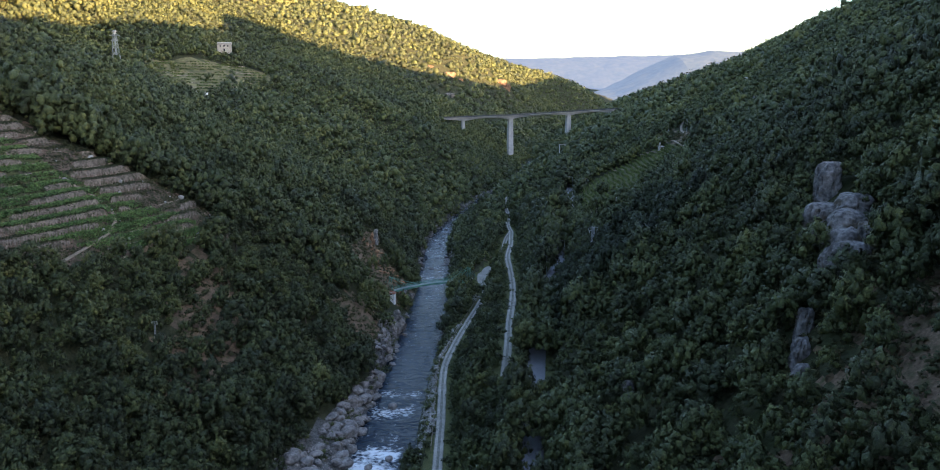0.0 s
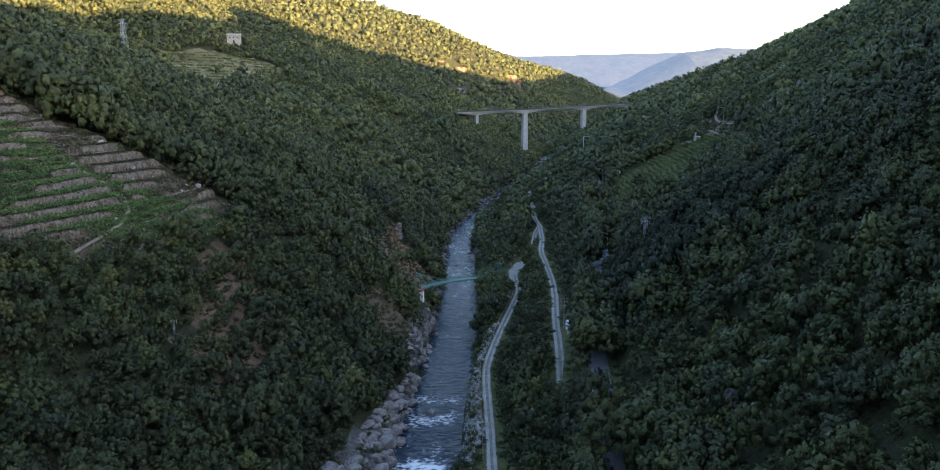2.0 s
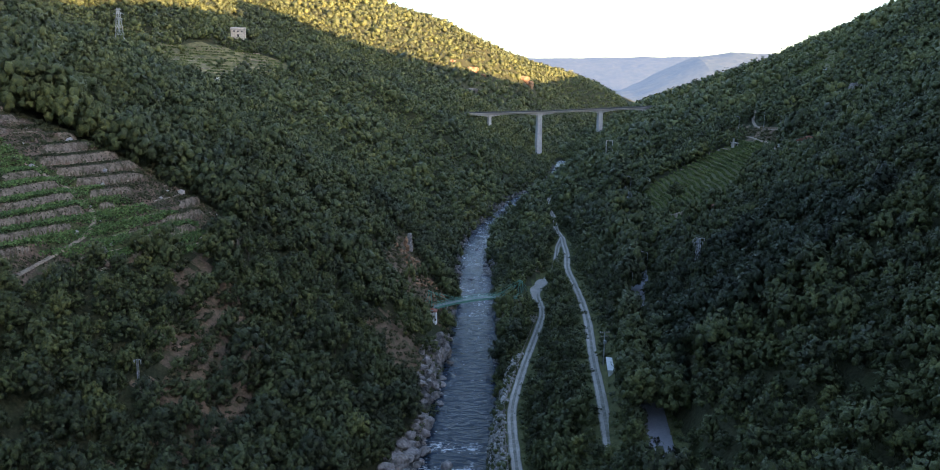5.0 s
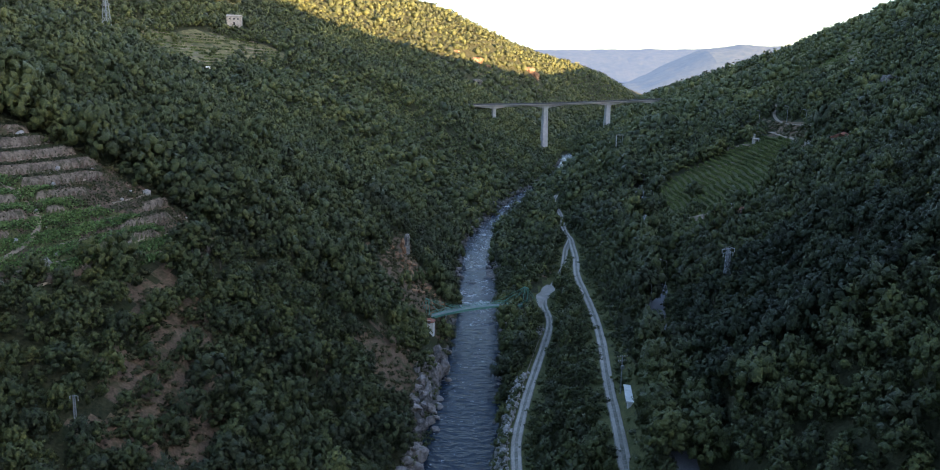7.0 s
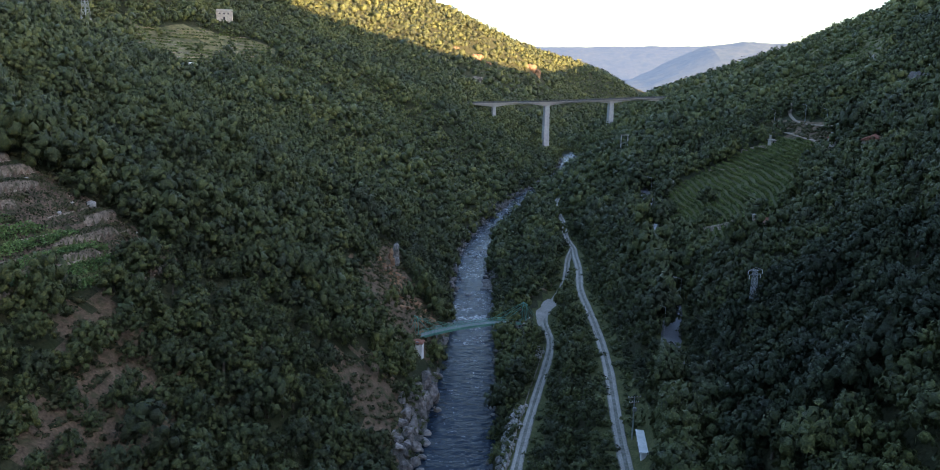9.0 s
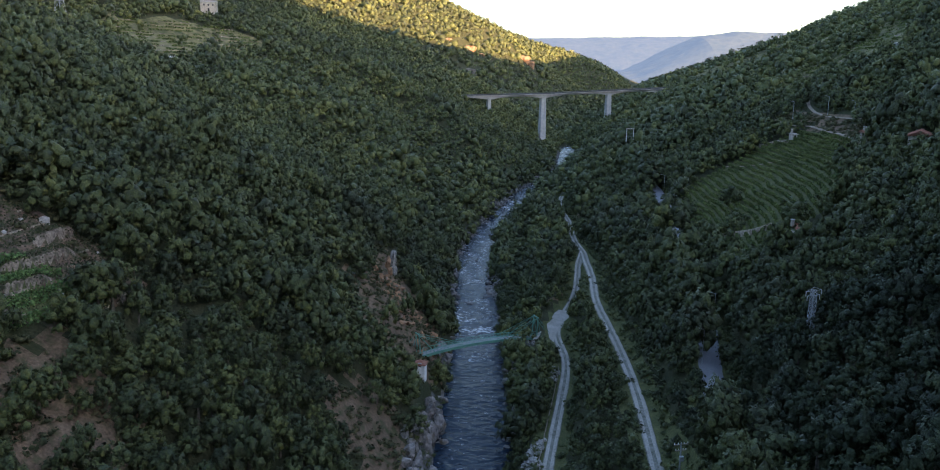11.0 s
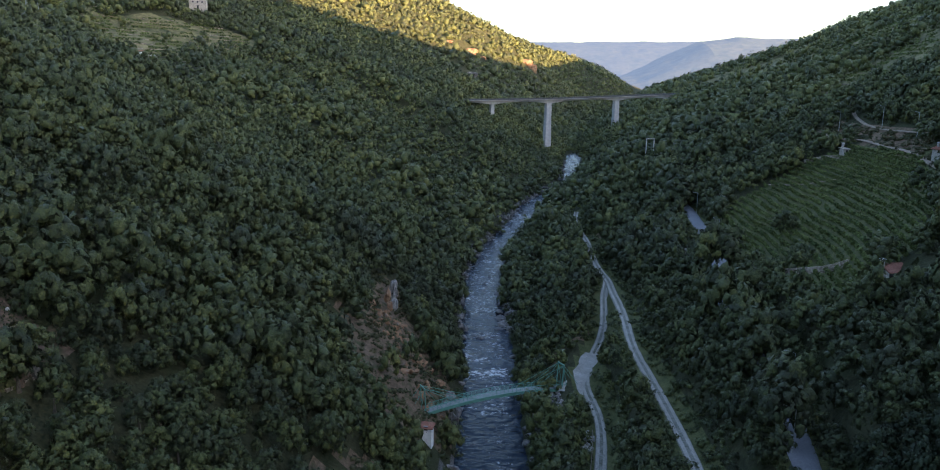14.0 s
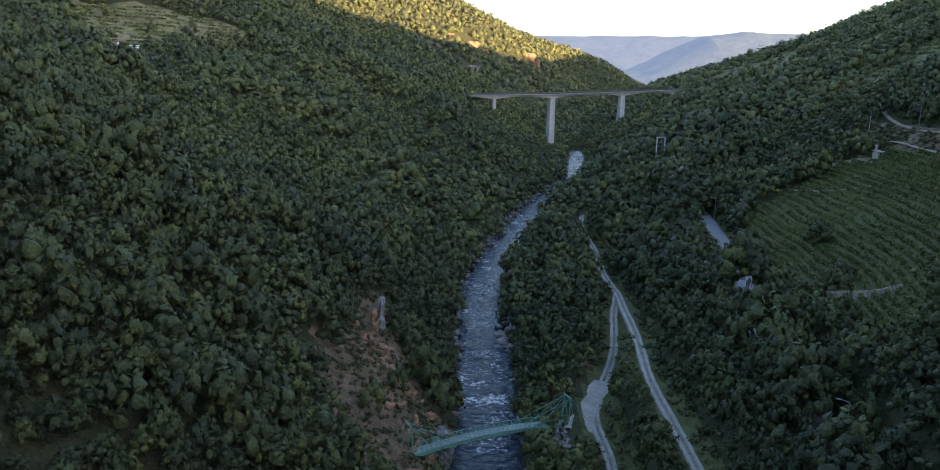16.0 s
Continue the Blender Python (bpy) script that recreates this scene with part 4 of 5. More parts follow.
def build_portal():
    v = thing("portal_frame", "open concrete portal frame standing among the trees", "frame", on_ground(68.5, 596.0), 15)
    h = 58.0 - ground_z(68.5, 596.0)
    for x in (-2.2, 2.2):
        part("post", box((0.45, 0.45, h + 2), (x, 0, h / 2 - 1), bevel=0.05), concrete, v)
    part("beam", box((5.2, 0.5, 0.5), (0, 0, h), bevel=0.05), rubble_wall, v)


build_portal()


# ---- rocks ----
def rock_mesh(seed, mat):
    """A water-worn boulder, rounded with a few flattened sides."""
    bm = bmesh.new()
    bmesh.ops.create_icosphere(bm, subdivisions=3, radius=1.0)
    r = random.Random(seed)
    cuts = [(Vector((r.gauss(0, 1), r.gauss(0, 1), r.gauss(0, 0.8))).normalized(), r.uniform(0.5, 0.85)) for _ in range(7)]
    off = Vector((seed * 3.1, seed * 1.7, seed))
    for v in bm.verts:
        d = v.co.normalized()
        reach = 1.0
        for way, far in cuts:
            k = d.dot(way)
            if k > 0.05:
                reach = min(reach, far / k)
        v.co = d * (reach * 0.9 + 0.1) * (1 + 0.13 * noise.noise(d * 1.6 + off) + 0.04 * noise.noise(d * 5 + off))
        v.co.y *= 0.85
        v.co.z *= 0.7
    me = bpy.data.meshes.new("boulder")
    for f in bm.faces:
        f.smooth = True
    bm.to_mesh(me)
    bm.free()
    me.materials.append(mat)
    return me


BOULDERS = [rock_mesh(k + 1.0, granite) for k in range(7)]


def place_boulder(x, y, size, label, dz=-0.15, group=""):
    ob = new("boulder", BOULDERS[int(rng.integers(0, 7))])
    w = river_x(y) - x
    z = max(ground_z(x, y), float(water_z(y)) - 0.3)
    ob.matrix_world = Matrix.LocRotScale((x, y, z + size * 0.25 + dz), Euler((rng.uniform(-0.4, 0.4), rng.uniform(-0.4, 0.4), rng.uniform(0, 6.28))), (size * rng.uniform(0.8, 1.35), size, size * rng.uniform(0.7, 1.0)))
    return tagged(ob, label, "boulder", group)


rng = np.random.default_rng(3)
place_boulder(-24.6, 238.5, 2.1, "large rounded grey boulder standing in the river", 0.3)
place_boulder(-22.0, 203.5, 1.7, "dark wet boulder in the white rapids", 0.0)
place_boulder(-27.0, 199.0, 1.5, "dark wet boulder in the white rapids", 0.0)
for _ in range(130):
    y = rng.uniform(180, 264)
    wide = np.interp(y, [178, 205, 230, 262], [18, 12, 7, 3.5])
    x = river_x(y) - 8.2 - rng.uniform(0, 1) ** 1.3 * wide
    place_boulder(x, y, rng.choice([0.8, 1.2, 1.7, 2.3, 3.0], p=[0.2, 0.26, 0.26, 0.18, 0.1]), "grey granite boulder on the river bank", group="boulders on the bank")
for _ in range(95):
    y = rng.choice([rng.uniform(262, 330), rng.uniform(330, 560)])
    side = rng.choice([-1, 1], p=[0.5, 0.5])
    x = river_x(y) + side * (8.3 + rng.uniform(-0.8, 2.6))
    place_boulder(x, y, rng.choice([0.5, 0.8, 1.1, 1.6]), "grey granite boulder at the water's edge", group="boulders at the water")

for _ in range(60):
    y = rng.uniform(438, 492)
    x = river_x(y) + 6.0 + rng.uniform(0, 8) * math.sin((y - 434) / 60 * math.pi)
    place_boulder(x, y, rng.choice([0.7, 1.0, 1.4, 1.9]), "grey granite boulder at the water's edge", group="boulders at the water")


def build_outcrop(label, mat, lumps, name="rock_outcrop", sub=3, sharp=0.4):
    """A crag of several blocks. lumps: x, y, z of the middle, and three half sizes."""
    v = thing(name, label, "rock", lumps[0][:3])
    for k, (x, y, z, a, b, c) in enumerate(lumps):
        bm = add_rock(bmesh.new(), (x - lumps[0][0], y - lumps[0][1], z - lumps[0][2]), (a, b, c), k * 1.7 + x * 0.13 + y * 0.07, sub, sharp)
        part("rock", bm, mat, v)
    return v


def cliff_block(size, seed, lean=0.0):
    """A weathered granite block: a rounded box with upright fissures, ledges and a worn top."""
    n, m = 40, 26
    a, p = np.meshgrid(np.linspace(0, 2 * np.pi, n, endpoint=False), np.linspace(-1, 1, m))
    ring = (1 - np.abs(p) ** 3.2) ** (1 / 3.2)
    corner = (np.abs(np.cos(a)) ** 3 + np.abs(np.sin(a)) ** 3) ** (-1 / 3)
    crack = np.abs(fbm(np.cos(a) * 3 + seed, np.sin(a) * 3 + p * 0.35, 1.1, 3, int(seed)))
    ledge = fbm(np.cos(a) + seed * 2, p * 3 + np.sin(a), 0.8, 3, int(seed) + 3)
    swell = fbm(np.cos(a) * 1.2 - seed, np.sin(a) * 1.2 + p * 1.4, 1.0, 2, int(seed) + 6)
    q = ring * corner * (0.98 + 0.24 * swell + 0.1 * ledge - 0.3 * np.exp(-(crack / 0.07) ** 2))
    v = np.stack([q * np.cos(a) * size[0] + lean * p * size[2], q * np.sin(a) * size[1], (p + 0.16 * swell * ring + 0.05 * ledge) * size[2]], -1).reshape(-1, 3)
    i = np.arange(m - 1)[:, None] * n
    k = np.arange(n)[None, :]
    f = np.stack([(i + k).ravel(), (i + (k + 1) % n).ravel(), (i + n + (k + 1) % n).ravel(), (i + n + k).ravel()], 1)
    return v, f


def build_crag(label, blocks, mat):
    """A crag of big blocks. blocks: x, y, z of the middle, three half sizes, lean."""
    v = thing("rock_outcrop", label, "rock", blocks[0][:3])
    for k, (x, y, z, a, b, c, lean) in enumerate(blocks):
        vs, fs = cliff_block((a, b, c), k * 2.3 + x * 0.37, lean)
        me = mesh_from("rock", vs + (np.array((x, y, z)) - np.array(blocks[0][:3])), fs, [mat], False)
        ob = new("rock", me)
        ob.parent = v
    return v


build_crag("tall weathered grey granite crag rising out of the trees", [
    (70.4, 156.0, 80.5, 2.5, 2.4, 5.2, 0.05), (68.2, 140.5, 78.6, 3.3, 3.0, 3.0, 0.0), (64.8, 144.0, 75.8, 3.8, 3.0, 3.6, 0.1), (65.4, 136.5, 75.0, 3.2, 3.0, 4.4, 0.1),
    (64.9, 127.5, 75.0, 1.5, 1.8, 3.6, -0.28), (60.4, 126.8, 70.4, 3.5, 2.6, 5.2, 0.22), (62.6, 130.0, 72.0, 3.2, 2.8, 5.0, 0.1)], granite)
build_crag("small lichen-stained granite crag on the wooded slope", [(52.6, 121.5, 62.6, 1.3, 1.4, 3.2, 0.1), (50.6, 117.5, 59.0, 1.5, 1.5, 3.4, 0.1), (49.2, 114.0, 55.8, 1.4, 1.4, 3.6, 0.15)], granite)
build_crag("pale granite rock showing between the trees", [(30.6, 147.6, 41.4, 1.3, 1.2, 2.6, 0.1)], granite)
build_outcrop("low granite rock on the wooded slope", granite, [(62.5, 124.5, 66.5, 1.4, 1.2, 0.9), (60.0, 117.5, 62.0, 1.5, 1.2, 1.3)])
build_crag("steep brown rock face with moss on the slope", [(54.4, 99.6, 58.6, 2.4, 2.0, 6.0, 0.2), (58.0, 101.5, 62.8, 2.2, 2.0, 4.2, 0.15), (48.8, 94.6, 52.6, 3.0, 2.2, 4.4, 0.2)], mossy_rock)
build_crag("grey vertical rock slabs on the upper slope", [(152.4, 433.0, 91.5, 1.6, 1.4, 5.0, 0.05), (150.0, 424.0, 91.0, 1.8, 1.4, 5.4, 0.05), (147.0, 412.0, 90.5, 1.8, 1.5, 5.0, 0.05)], granite)
build_crag("sunlit ochre cliff high on the far ridge", [(-42.0, 1380.0, 114.0, 16.0, 9.0, 11.0, 0.3), (-70.0, 1357.0, 128.0, 9.0, 7.0, 7.0, 0.3), (-22.0, 1390.0, 106.0, 9.0, 7.0, 8.0, 0.2)], ochre_rock)
build_crag("broad ochre cliff at the end of the far ridge", [(54.0, 1582.0, 102.0, 15.0, 9.0, 12.0, 0.3), (70.0, 1590.0, 96.0, 10.0, 8.0, 10.0, 0.2), (36.0, 1575.0, 110.0, 9.0, 7.0, 8.0, 0.3)], ochre_rock)
build_crag("grey scree and bare rock below the far ridge", [(-38.0, 1240.0, 84.0, 12.0, 10.0, 7.0, 0.6), (-28.0, 1246.0, 74.0, 9.0, 8.0, 7.0, 0.6)], granite)
build_crag("reddish bare rock scar in the high woods", [(-249.0, 529.0, 106.0, 7.0, 3.0, 3.2, 0.2), (-240.0, 526.0, 104.0, 5.0, 3.0, 2.6, 0.2), (-258.0, 533.0, 109.0, 4.0, 3.0, 2.4, 0.2)], ochre_rock)
build_crag("low brown rock step on the bare bank", [(38.6, 111.0, 44.0, 2.4, 1.6, 1.8, 0.2)], mossy_rock)
build_outcrop("pale rock slab at the top of the river cliff", ochre_rock, [(-49.0, 392.0, 27.0, 1.2, 1.8, 2.8), (-47.8, 388.0, 25.0, 1.1, 1.5, 2.4), (-48.5, 384.0, 23.0, 1.3, 1.5, 2.0)])
build_crag("pale upright rock slab at the top of the river cliff", [(-48.6, 404.0, 23.5, 1.3, 2.4, 4.8, 0.1), (-47.6, 396.0, 21.0, 1.2, 2.0, 3.6, 0.1)], pale_rock)
for k in range(46):
    q = k / 45
    x, y = -50 + 17 * q + rng.uniform(-3.5, 3.5), 384 - 20 * q + rng.uniform(-14, 10)
    z = ground_z(x, y)
    build_outcrop("ochre rock outcrop with dry grass on the bank", ochre_rock, [(x, y, z, rng.uniform(0.8, 2.4), rng.uniform(0.8, 2.4), rng.uniform(0.7, 1.7)), (x + rng.uniform(-1, 1), y + rng.uniform(-1.5, 1.5), z - 0.4, 1.2, 1.3, 1.0)], sub=2)
for x, y, a, c in ((-31.0, 306, 3.0, 4.6), (-33.5, 301, 3.0, 5.4), (-30.2, 312, 2.6, 4.4), (-28.2, 317, 2.2, 3.6), (-31.6, 296, 2.6, 3.6), (-33.0, 290, 2.8, 3.4), (-33.0, 283, 2.8, 3.2), (-30.2, 286, 1.8, 1.9), (-28.6, 322.5, 1.9, 2.8), (-27.6, 366, 1.8, 2.2), (-28.5, 360, 1.8, 2.6),
                   (-31.5, 276, 2.0, 2.2), (-32.5, 270, 2.0, 2.2), (-29.6, 279, 1.5, 1.5)):
    build_outcrop("grey vertical river cliff of jointed granite", granite, [(x, y, 2.8, a, a * 0.9, c * 1.15), (x - 2.0, y + 1.2, 6.4, a * 0.9, a, c * 0.75)], "river_cliff", 3)


def stone_wall(label, points, tall):
    """A short dry-stone wall along a line in the plan, stone by stone in one mesh."""
    p = dense([(a, b, 0) for a, b in points], 0.6)
    p[:, 2] = height(p[:, 0], p[:, 1])
    bm = bmesh.new()
    for k in range(len(p) - 1):
        a = math.degrees(math.atan2(p[k + 1, 1] - p[k, 1], p[k + 1, 0] - p[k, 0]))
        for r in range(int(tall / 0.4)):
            add_box(bm, (0.62 * rng.uniform(0.85, 1.1), 0.55, 0.4), (p[k, 0], p[k, 1], p[k, 2] - 0.2 + r * 0.4 + rng.uniform(-0.04, 0.04)), (rng.uniform(-4, 4), rng.uniform(-4, 4), a + rng.uniform(-6, 6)))
    me = bpy.data.meshes.new("stone_wall")
    bm.to_mesh(me)
    bm.free()
    me.materials.append(rubble_stone)
    return tagged(new("stone_wall", me), label, "wall")


rubble_stone = material("rubble_stone", (0.12, 0.1, 0.075), (0.38, 0.32, 0.25), 0.6, 0.95, bump=0.06, mottle=3.0, island=0.7, spec=0.15)
stone_wall("dry-stone wall at the foot of the vineyard", [(54, 369), (56.5, 361), (59, 353), (63, 349)], 2.4)
stone_wall("dry-stone wall at the top of the vineyard", [(101, 473), (106, 464), (108, 456)], 1.8)
stone_wall("pale wall beside the road above the river", [(66, 462), (65, 455), (63, 448)], 1.8)


def ico():
    g = (1 + 5 ** 0.5) / 2
    v = np.array([(-1, g, 0), (1, g, 0), (-1, -g, 0), (1, -g, 0), (0, -1, g), (0, 1, g), (0, -1, -g), (0, 1, -g), (g, 0, -1), (g, 0, 1), (-g, 0, -1), (-g, 0, 1)], float)
    f = np.array([(0, 11, 5), (0, 5, 1), (0, 1, 7), (0, 7, 10), (0, 10, 11), (1, 5, 9), (5, 11, 4), (11, 10, 2), (10, 7, 6), (7, 1, 8),
                  (3, 9, 4), (3, 4, 2), (3, 2, 6), (3, 6, 8), (3, 8, 9), (4, 9, 5), (2, 4, 11), (6, 2, 10), (8, 6, 7), (9, 8, 1)])
    return v / np.linalg.norm(v[0]), f


def stone_heap(name, label, mat, xs, ys, sizes, lift=0.0):
    """Many loose stones as one piece of stuff."""
    iv, jf = ico()
    vs, fs, n = [], [], 0
    z = height(np.array(xs), np.array(ys))
    for x, y, zz, s in zip(xs, ys, z, sizes):
        v = iv * (1 + rng.uniform(-0.3, 0.25, (12, 1))) * s * rng.uniform(0.7, 1.2, (1, 3))
        vs.append(v + (x, y, zz + s * 0.3 + lift))
        fs.append(jf + n)
        n += 12
    me = mesh_from(name, np.concatenate(vs), np.concatenate(fs), [mat])
    return tagged(new(name, me), label, "stones", kind="stuff")


def beside(curve, y0, y1, off0, off1, n):
    k = rng.choice(np.flatnonzero((curve[:, 1] > y0) & (curve[:, 1] < y1)), n)
    t = np.gradient(curve[:, :2], axis=0)
    t /= np.linalg.norm(t, axis=1)[:, None]
    o = rng.uniform(off0, off1, n)
    return curve[k, 0] + t[k, 1] * o + rng.uniform(-0.7, 0.7, n), curve[k, 1] - t[k, 0] * o + rng.uniform(-0.7, 0.7, n)


x, y = beside(LOWER, 200, 296, -6.2, -2.2, 1700)
stone_heap("riprap", "bank of pale broken stone below the gravel track", pale_rock, x, y, rng.uniform(0.2, 0.55, len(x)))
x, y = beside(LOWER, 330, 338, -4.0, -2.2, 60)
stone_heap("stone_pile", "small heap of pale broken stone", pale_rock, x, y, rng.uniform(0.25, 0.6, len(x)))
x, y = rng.uniform(-8, -1, 240) + 0.0, rng.uniform(345, 366, 240)
stone_heap("bank_stones", "grey stones scattered under the footbridge", granite, x, y, rng.uniform(0.15, 0.7, len(x)) ** 1.3)
y = rng.uniform(176, 262, 900)
x = river_x(y) - 7.6 - rng.uniform(0, 1, 900) ** 1.2 * np.interp(y, [178, 205, 230, 262], [19, 12, 7, 4])
stone_heap("shingle", "grey river stones and shingle along the bank", granite, x, y, rng.uniform(0.15, 0.5, len(x)))
y = rng.uniform(176, 205, 500)
x = river_x(y) + 8.2 + rng.uniform(0, 4.5, 500)
stone_heap("shingle", "pale shingle beach beside the rapids", pale_rock, x, y, rng.uniform(0.12, 0.35, len(x)))
y = rng.uniform(430, 990, 420)
x = river_x(y) + np.where(rng.uniform(0, 1, 420) < 0.82, -9 + rng.normal(0, 1.4, 420), rng.uniform(-8, 9, 420))
stone_heap("stream_stones", "dark boulders along the edges of the upper river", wet_stone, x, y, rng.uniform(0.5, 1.6, len(x)), 0.7)
x, y = rng.uniform(42, 47, 60), rng.uniform(408, 432, 60)
stone_heap("rubble", "heap of grey rubble below the road", pale_rock, x, y, rng.uniform(0.2, 0.7, len(x)))


def build_guard_rail():
    v = thing("guard_rail", "long low metal guard rail along the river track", "railing")
    t = np.gradient(LOWER[:, :2], axis=0)
    t /= np.linalg.norm(t, axis=1)[:, None]
    pts = [(LOWER[k, 0] - t[k, 1] * 2.0, LOWER[k, 1] + t[k, 0] * 2.0, LOWER[k, 2]) for k in range(len(LOWER)) if 190 < LOWER[k, 1] < 340]
    bm = bmesh.new()
    for a, b in zip(pts, pts[1:]):
        add_rod(bm, (*a[:2], a[2] + 0.85), (*b[:2], b[2] + 0.85), 0.06, sides=4)
        add_rod(bm, (*a[:2], a[2] + 0.45), (*b[:2], b[2] + 0.45), 0.05, sides=4)
    part("rail", bm, weathered_wood, v)
    for p in pts[::2]:
        part("post", rod((*p[:2], p[2] - 0.5), (*p[:2], p[2] + 0.95), 0.08, sides=5), weathered_wood, v)


build_guard_rail()


# ---- terraces and vines ----
def contour(z, xs, ys):
    """x of the level z along each y, scanning the slope."""
    x, y = np.meshgrid(xs, ys)
    h = base_height(x.ravel(), y.ravel()).reshape(x.shape)
    out = []
    for k in range(len(ys)):
        d = h[k] - z
        i = np.flatnonzero(d[:-1] * d[1:] <= 0)
        out.append(xs[i[0]] + (xs[i[0] + 1] - xs[i[0]]) * d[i[0]] / (d[i[0]] - d[i[0] + 1]) if len(i) else np.nan)
    return np.array(out)


def level_lines(poly, xs, ys, levels, margin=0.0):
    """Points along the level lines inside an outline: x, y, z, direction."""
    for z in levels:
        cx = contour(z, xs, ys)
        good = np.isfinite(cx) & inside(poly, np.nan_to_num(cx), ys)
        if good.sum() < 4:
            continue
        c = np.where(good, cx, np.nan)
        yield z, c, ys, good


def sprays(p, leaf):
    """Bent leaf sprays at the points p, as vertices and triangles."""
    n = len(p)
    t = rng.normal(size=(n, 3))
    t /= np.linalg.norm(t, axis=1)[:, None]
    w = np.cross(t, rng.normal(size=(n, 3)) + np.array([0, 0, 0.6]))
    w /= np.linalg.norm(w, axis=1)[:, None]
    s = leaf * rng.uniform(0.6, 1.3, (n, 1))
    v = np.stack([p - t * s, p - w * s * 0.8, p + t * s, p + w * s * 0.8], 1).reshape(-1, 3)
    k = np.arange(n)[:, None, None] * 4
    return v, (np.array([(0, 1, 2), (0, 2, 3)])[None] + k).reshape(-1, 3)


def build_vines(name, label, mat, poly, xs, ys, levels, wide, tall, per_m, leaf, gaps=0.12, surface=height):
    step, px, py = abs(ys[1] - ys[0]), [], []
    for z, c, yy, good in level_lines(poly, xs, ys, levels):
        cover = fbm(np.nan_to_num(c), yy + z * 3, 7, 2, 71)
        for k in np.flatnonzero(good[:-1] & good[1:]):
            if cover[k] < -1 + 2 * gaps or abs(c[k + 1] - c[k]) > 4 * step:
                continue
            m = rng.poisson(per_m * math.hypot(step, c[k + 1] - c[k]))
            q = rng.uniform(0, 1, m)
            px.append(c[k] + (c[k + 1] - c[k]) * q + rng.normal(0, wide / 2.4, m))
            py.append(yy[k] + step * q)
    px, py = np.concatenate(px), np.concatenate(py)
    pz = surface(px, py) + tall * rng.uniform(0.15, 1.0, len(px)) ** 0.8
    v, f = sprays(np.stack([px, py, pz], 1), leaf)
    me = mesh_from(name, v, f, [mat])
    return tagged(new(name, me), label, "vines", kind="stuff")


def build_walls(name, label, poly, xs, ys, levels, tall, stone=0.55):
    """Dry-stone terrace walls: courses of uneven stones along the level lines."""
    vs, fs, n = [], [], 0
    cube = np.array([(-1, -1, -1), (1, -1, -1), (1, 1, -1), (-1, 1, -1), (-1, -1, 1), (1, -1, 1), (1, 1, 1), (-1, 1, 1)], float) / 2
    quads = np.array([(0, 1, 5, 4), (1, 2, 6, 5), (2, 3, 7, 6), (3, 0, 4, 7), (4, 5, 6, 7)])
    for z, c, yy, good in level_lines(poly, xs, ys, levels):
        present = fbm(np.nan_to_num(c), yy - z * 5, 14, 2, 73)
        for k in np.flatnonzero(good[:-1] & good[1:]):
            if present[k] < -0.1 or abs(c[k + 1] - c[k]) > 5:
                continue
            a = math.atan2(ys[1] - ys[0], c[k + 1] - c[k])
            high = tall * (0.65 + 0.5 * present[k])
            for r in range(max(1, int(high / 0.42))):
                s = np.array([stone * rng.uniform(0.8, 1.5), 0.5, 0.42]) * rng.uniform(0.85, 1.1, 3)
                v = (cube + rng.uniform(-0.09, 0.09, cube.shape)) * s
                co, si = math.cos(a), math.sin(a)
                v = np.stack([v[:, 0] * co - v[:, 1] * si, v[:, 0] * si + v[:, 1] * co, v[:, 2]], 1)
                g = z - tall * 0.4 + 0.25 + r * 0.42
                vs.append(v + (c[k] + rng.uniform(-0.1, 0.1), yy[k] + rng.uniform(-0.15, 0.15), g))
                fs.append(quads + n)
                n += 8
    me = mesh_from(name, np.concatenate(vs), np.concatenate(fs), [rubble_stone])
    return tagged(new(name, me), label, "wall", kind="stuff")


TERRACE_FOOT, TERRACE_RISE = 43.0, 2.5


def terrace_height(x, y):
    """The stepped slope: height, place within the step (0 foot of the wall, 1 back of the ledge), and how well the steps are kept."""
    h = height(x, y)
    q = (h - TERRACE_FOOT) / TERRACE_RISE + 0.12 * fbm(x, y, 26, 2, 75)
    f = q - np.floor(q)
    kept = sum(inside(TERRACE, x + a, y + b).astype(float) for a, b in ((0, 0), (2.5, 0), (-2.5, 0), (0, 2.5), (0, -2.5))) / 5
    path, _ = along(HILL_PATHS[3], x.ravel(), y.ravel(), 8)
    kept = kept * smooth(-0.28, 0.12, fbm(x, y - np.floor(q) * 11, 15, 2, 73)) * smooth(1.2, 3.2, path.reshape(x.shape))
    return h + TERRACE_RISE * 0.9 * kept * np.maximum(smooth(0.0, 0.2, f) - f, 0), f, kept


